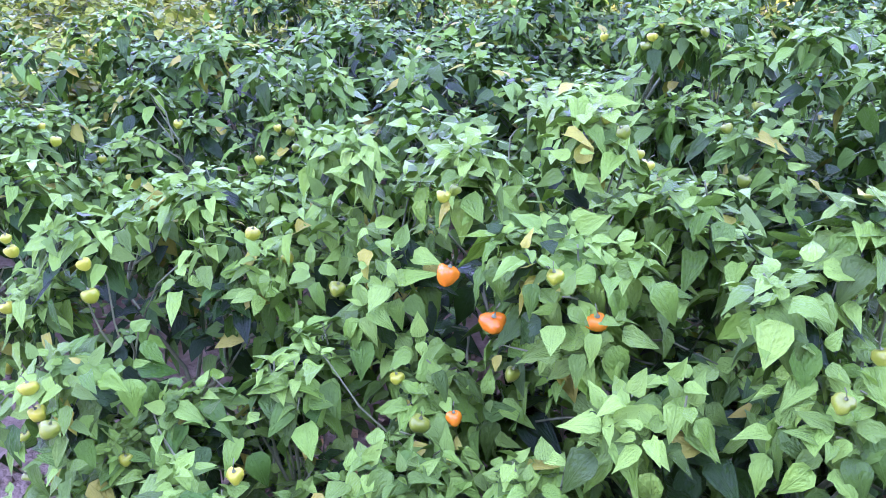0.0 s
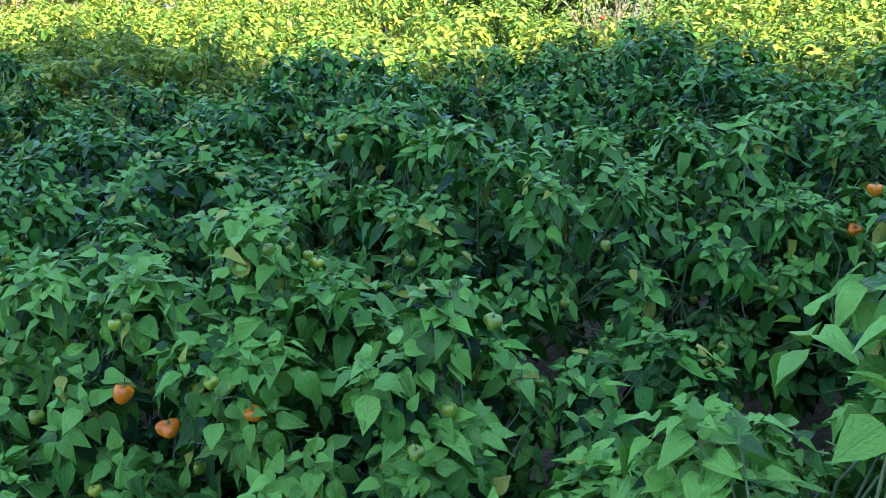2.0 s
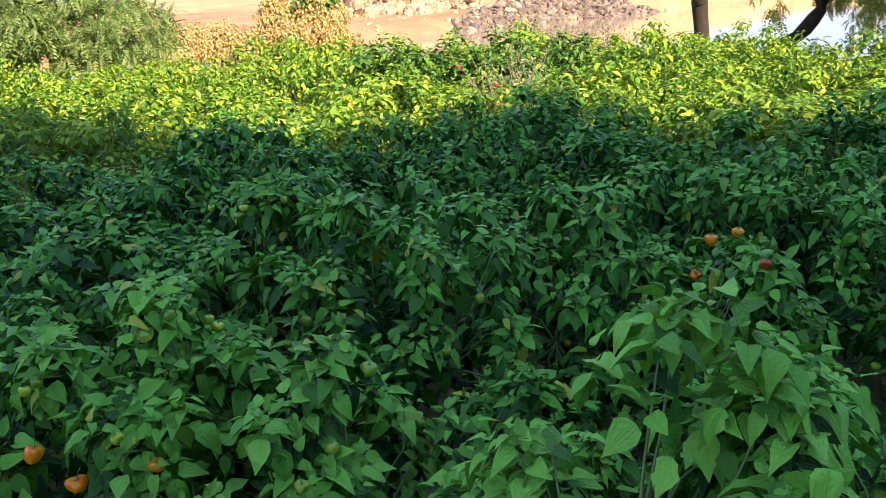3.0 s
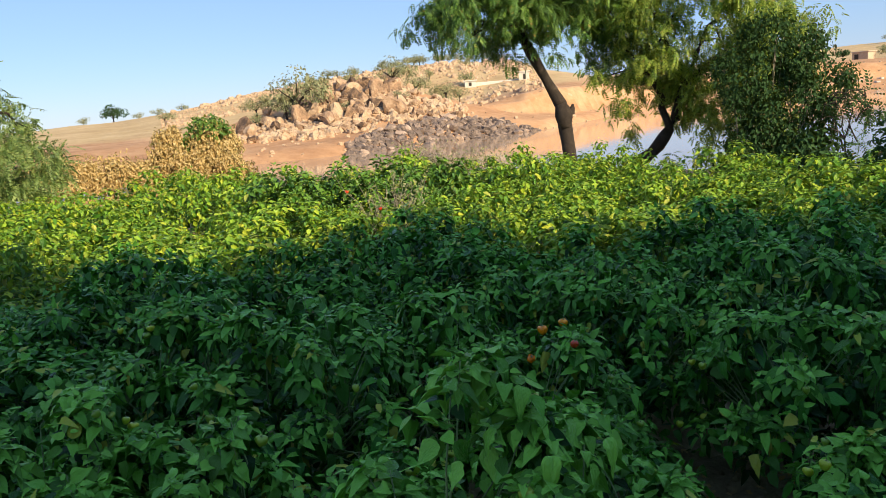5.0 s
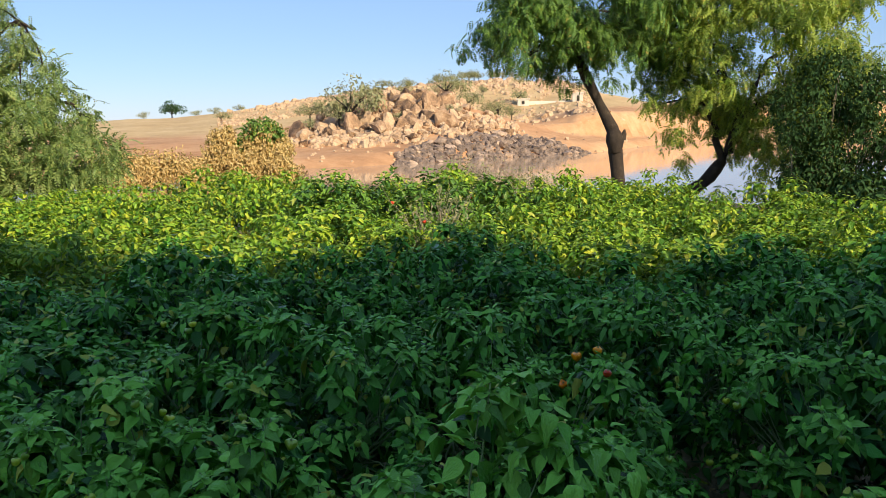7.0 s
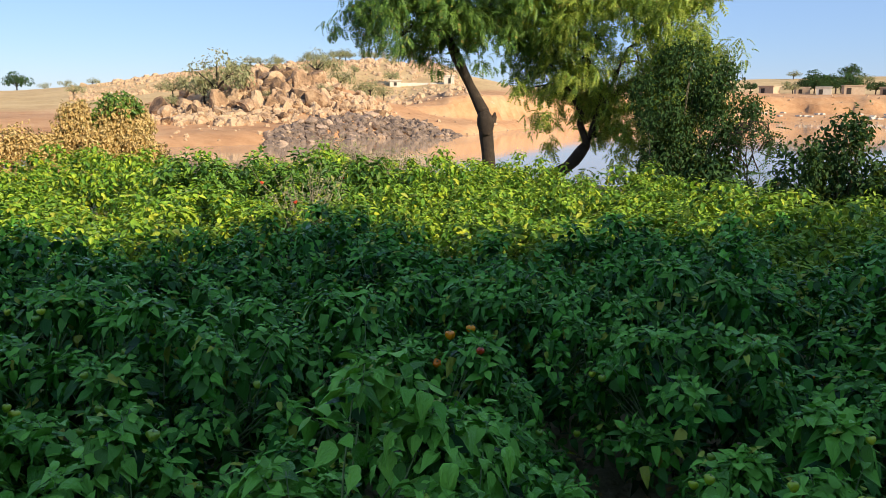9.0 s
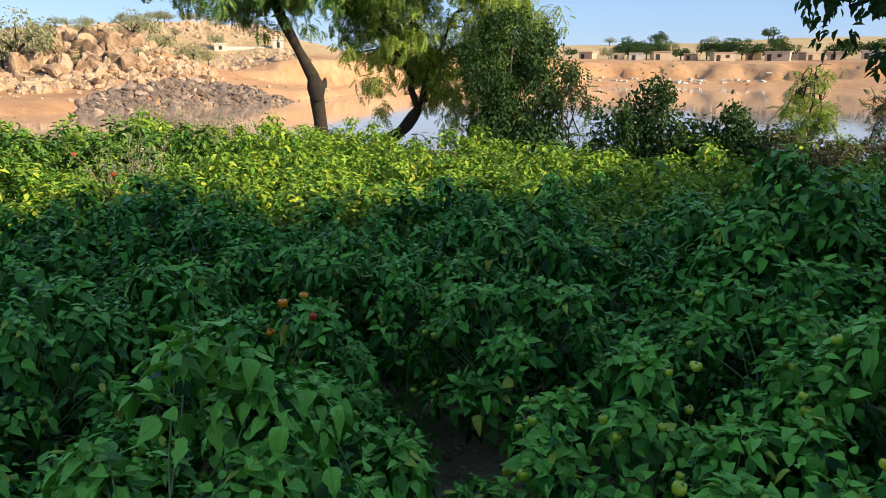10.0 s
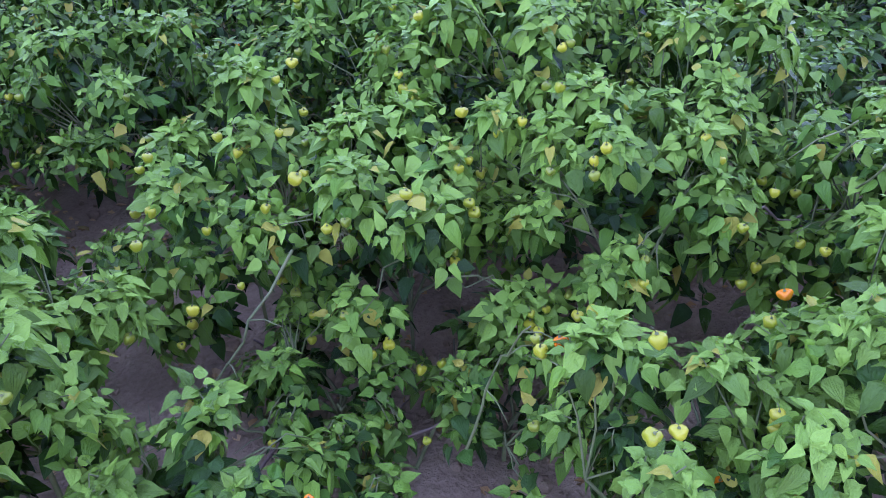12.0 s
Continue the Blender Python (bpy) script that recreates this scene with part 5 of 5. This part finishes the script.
def broad_leaves():
    """A few large yellowing leaves that stand out on the nearest plants."""
    plants = [o for o in scene.objects if o.name.startswith("pepper_plant")]
    for k, (x, y, z, turn, size) in enumerate(((0.16, 1.29, 1.02, 200, 0.055), (0.24, 1.20, 1.00, 250, 0.055), (0.09, 1.24, 0.99, 215, 0.05), (0.31, 1.16, 0.93, 280, 0.052), (-1.0, 1.95, 0.86, 240, 0.06), (-0.86, 1.74, 0.80, 200, 0.056), (0.34, 1.24, 1.0, 300, 0.058))):
        root = min(plants, key=lambda o: (o.location.x - x) ** 2 + (o.location.y - y) ** 2)
        ob = part("leaf", YELLOW_LEAF[k % len(YELLOW_LEAF)], root, "large yellowing leaf")
        ob.matrix_basis = pose(x - root.location.x, y - root.location.y, z - root.location.z, 0, 38, turn) @ Matrix.Scale(size, 4)


YELLOW_LEAF = [mesh_of("leaf", sv, sf, M_LEAF_ONE, suv, {"youth_shade": np.full(len(sv), 1.0)}) for sv, sf, suv in LEAF_CLOSE]
broad_leaves()


def bare_stems():
    """Long stems that lean bare out of the plants beside the path."""
    plants = [o for o in scene.objects if o.name.startswith("pepper_plant")]
    lines = (((1.00, 1.14, 0.58), (0.84, 1.16, 0.42), (0.66, 1.22, 0.22)), ((0.45, 1.34, 0.25), (0.56, 1.36, 0.2), (0.70, 1.37, 0.08)), ((0.78, 1.28, 0.14), (0.90, 1.10, 0.06)),
             ((1.70, 0.84, 0.54), (1.93, 0.69, 0.26)), ((2.08, 0.31, 0.2), (1.83, 0.24, 0.72), (1.70, 0.19, 0.88)), ((1.04, 0.68, 0.2), (1.12, 0.65, 0.42), (1.13, 0.58, 0.54)),
             ((1.13, 0.50, 0.36), (1.12, 0.42, 0.64)), ((1.72, 0.38, 0.62), (1.97, 0.26, 0.46)), ((1.95, 0.30, 0.4), (1.78, 0.10, 0.8)))
    for k, line in enumerate(lines):
        p = np.array(line, dtype=float)
        t = np.linspace(0, 1, len(p))
        fine = np.stack([np.interp(np.linspace(0, 1, 9), t, p[:, c]) for c in range(3)], -1)
        rng = np.random.default_rng(800 + k)
        fine[1:-1] += rng.normal(0, 0.006, (7, 3))
        twigs, radii = [fine], [np.linspace(0.0040, 0.0022, 9)]
        for i in (3, 5, 7):
            side = unit(rng.normal(size=3) * [1, 1, 0.5]) * rng.uniform(0.06, 0.13)
            twigs.append(np.stack([fine[i], fine[i] + side * 0.5 + [0, 0, 0.012], fine[i] + side])), radii.append([0.0022, 0.0016, 0.001])
        x, y = fine[0][:2]
        root = min(plants, key=lambda o: (o.location.x - x) ** 2 + (o.location.y - y) ** 2)
        at = np.array(root.location)
        part("stem", mesh_of("stem", *tubes([q - at for q in twigs], radii, 6), M_TWIG if k in (3, 7) else M_STEM), root, "long bare leaning stem")


bare_stems()


def build_field():
    """The rest of the field: rows of plants further off, from a handful of grown forms."""
    rng = np.random.default_rng(77)
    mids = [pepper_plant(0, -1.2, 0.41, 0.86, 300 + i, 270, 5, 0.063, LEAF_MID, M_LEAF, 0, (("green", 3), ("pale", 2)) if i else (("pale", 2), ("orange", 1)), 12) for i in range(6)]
    fars = [pepper_plant(0, -1.2, 0.45, 0.86, 400 + i, 270, 5, 0.062, LEAF_FAR, M_LEAF_SUNLIT, 0, (("pale", 2),) if i else (("pale", 1), ("orange", 1)), 5) for i in range(6)]
    used = {id(o): False for o in mids + fars}
    stand = [(q[0], q[1]) for q in NEAR]
    for i, (px, py, wide) in enumerate(((-1.0, 8.6, 0.52), (-0.45, 8.9, 0.58), (0.15, 8.7, 0.5), (0.7, 9.0, 0.5))):
        pepper_plant(px, py, wide, 1.0, 450 + i, 300, 5, 0.085, LEAF_FAR, M_BROAD, 0, (("red", 1),), 5, "broad-leaved dark green plant at the sunny side of the field")
    y = -0.6
    while y < 13.5:
        half = 3.2 + y * 0.66
        x = -half + rng.uniform(0, 0.4)
        while x < max(half, 8.6):
            px, py = x + rng.normal(0, 0.10), y + rng.normal(0, 0.12)
            x += 0.64 + 0.012 * y + (0.16 if math.hypot(px, py) > 5.0 else 0.0)
            if py > np.interp(px, [-9, -5, 0, 3, 6, 9], [11.5, 12.2, 12.4, 11.0, 9.0, 6.5]):
                continue
            if any(math.hypot(px - q[0], py - q[1]) < 0.30 + q[2] * 0.55 for q in NEAR):
                continue
            if 0.62 < px < 1.15 and py < 2.6 or math.hypot(px + 1.5, py - 2.65) < 0.25:
                continue
            if math.hypot(px, py) < 1.9 and px > -1.0 or py < 1.5 and px < 2.2:
                continue
            # far plants take the leaf with sunlight in its colour
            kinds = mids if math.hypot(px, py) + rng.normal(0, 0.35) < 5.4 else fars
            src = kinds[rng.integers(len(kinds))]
            s = rng.uniform(0.88, 1.12) * (1.0 if kinds is mids else 1.12)
            tall = rng.uniform(0.88, 1.10) if kinds is mids else rng.uniform(0.76, 1.06) + 0.14 * float(step(7.5, 10.0, py))
            tall *= 1 + 0.06 * math.exp(-((px + 0.7) / 1.1) ** 2 - ((py - 10.6) / 1.0) ** 2)
            m = Matrix.LocRotScale((px, py, land_at(px, py)), Euler((0, 0, rng.uniform(0, 6.3))), None) @ Matrix.Diagonal((s, s, tall, 1))
            stand.append((px, py))
            if used[id(src)]:
                copy_thing(src, m)
            else:
                src.matrix_basis = m
                used[id(src)] = True
        y += 0.62 + 0.01 * y + (0.2 if y > 5.6 else 0.0)

    # later sown plants close the gaps between the rows, but for the trodden path
    for gy in np.arange(1.7, 5.2, 0.2):
        for gx in np.arange(-3.4, 5.4, 0.2):
            px, py = gx + rng.normal(0, 0.04), gy + rng.normal(0, 0.04)
            if 0.55 < px < 1.15 and py < 2.7 or py < 1.5 and px < 2.4 or math.hypot(px, py) < 1.9:
                continue
            if min(math.hypot(px - q[0], py - q[1]) for q in stand) > 0.46:
                k = rng.uniform(0.8, 1.0)
                copy_thing(mids[rng.integers(len(mids))], Matrix.LocRotScale((px, py, land_at(px, py)), Euler((0, 0, rng.uniform(0, 6.3))), None) @ Matrix.Diagonal((k, k, k * 0.95, 1)))
                stand.append((px, py))

build_field()


def build_litter():
    """Dead leaves, twigs and clods on the bare soil between the plants."""
    rng = np.random.default_rng(91)
    n = 1500
    pos = np.stack([rng.uniform(-2.4, 2.8, n), rng.uniform(0.4, 3.4, n), np.zeros(n)], -1)
    pos[:, 2] = land(pos[:, 0], pos[:, 1]) + 0.004
    d = unit(np.concatenate([rng.normal(size=(n, 2)), rng.normal(0, 0.15, (n, 1))], 1))
    nrm = unit(np.concatenate([rng.normal(0, 0.3, (n, 2)), np.ones((n, 1))], 1))
    me = spread("leaf_litter", LEAF_FAR, pos, d, nrm, rng.uniform(0.02, 0.055, n), np.zeros(n), M_DRY)
    tagged(new("leaf_litter", me), "dead brown leaves lying on the bare soil", "leaf litter", kind="stuff")
    bm = bmesh.new()
    bmesh.ops.create_icosphere(bm, subdivisions=1, radius=1.0)
    bv = np.array([v.co for v in bm.verts])
    bf = np.array([[v.index for v in f.verts] for f in bm.faces])
    bm.free()
    V, F = [], []
    for i in range(700):
        x, y = rng.uniform(-2.4, 2.8), rng.uniform(0.4, 3.4)
        s = float(np.clip(rng.lognormal(-4.4, 0.5), 0.005, 0.03))
        V.append(bv * rng.uniform(0.6, 1.2, (1, 3)) * s * (1 + rng.normal(0, 0.15, (len(bv), 1))) + [x, y, land_at(x, y) + 0.3 * s])
        F.append(bf + i * len(bv))
    zero = np.zeros(700 * len(bv))
    me = mesh_of("soil_clods", np.concatenate(V), np.concatenate(F), M_GROUND, attrs={"sand": zero, "dry": zero})
    tagged(new("soil_clods", me), "small clods of dry brown soil", "soil clods", kind="stuff")
    # bare cut stalks lying across the path
    for k, (x, y, a, l) in enumerate(((0.62, 1.02, 25, 0.55), (0.70, 0.95, 40, 0.5), (0.85, 0.98, -20, 0.45), (1.05, 0.85, 10, 0.6), (0.95, 1.2, 60, 0.4), (1.3, 0.95, -35, 0.5))):
        p = [(0, 0, 0.01), (l * 0.3, 0.02, 0.05), (l * 0.65, -0.02, 0.07), (l, 0.03, 0.03)]
        q = [(l * 0.4, 0, 0.05), (l * 0.6, 0.08, 0.08), (l * 0.75, 0.13, 0.05)]
        v, f = tubes([p, q], [np.linspace(0.006, 0.003, 4), np.linspace(0.004, 0.002, 3)], 6)
        thing("cut_stalk", x, y, land_at(x, y), "bare pale green stalk lying across the path", "stalk", "stalks on the path", turn=a, me=mesh_of("cut_stalk", v, f, M_STEM if k % 2 else M_TWIG))


build_litter()
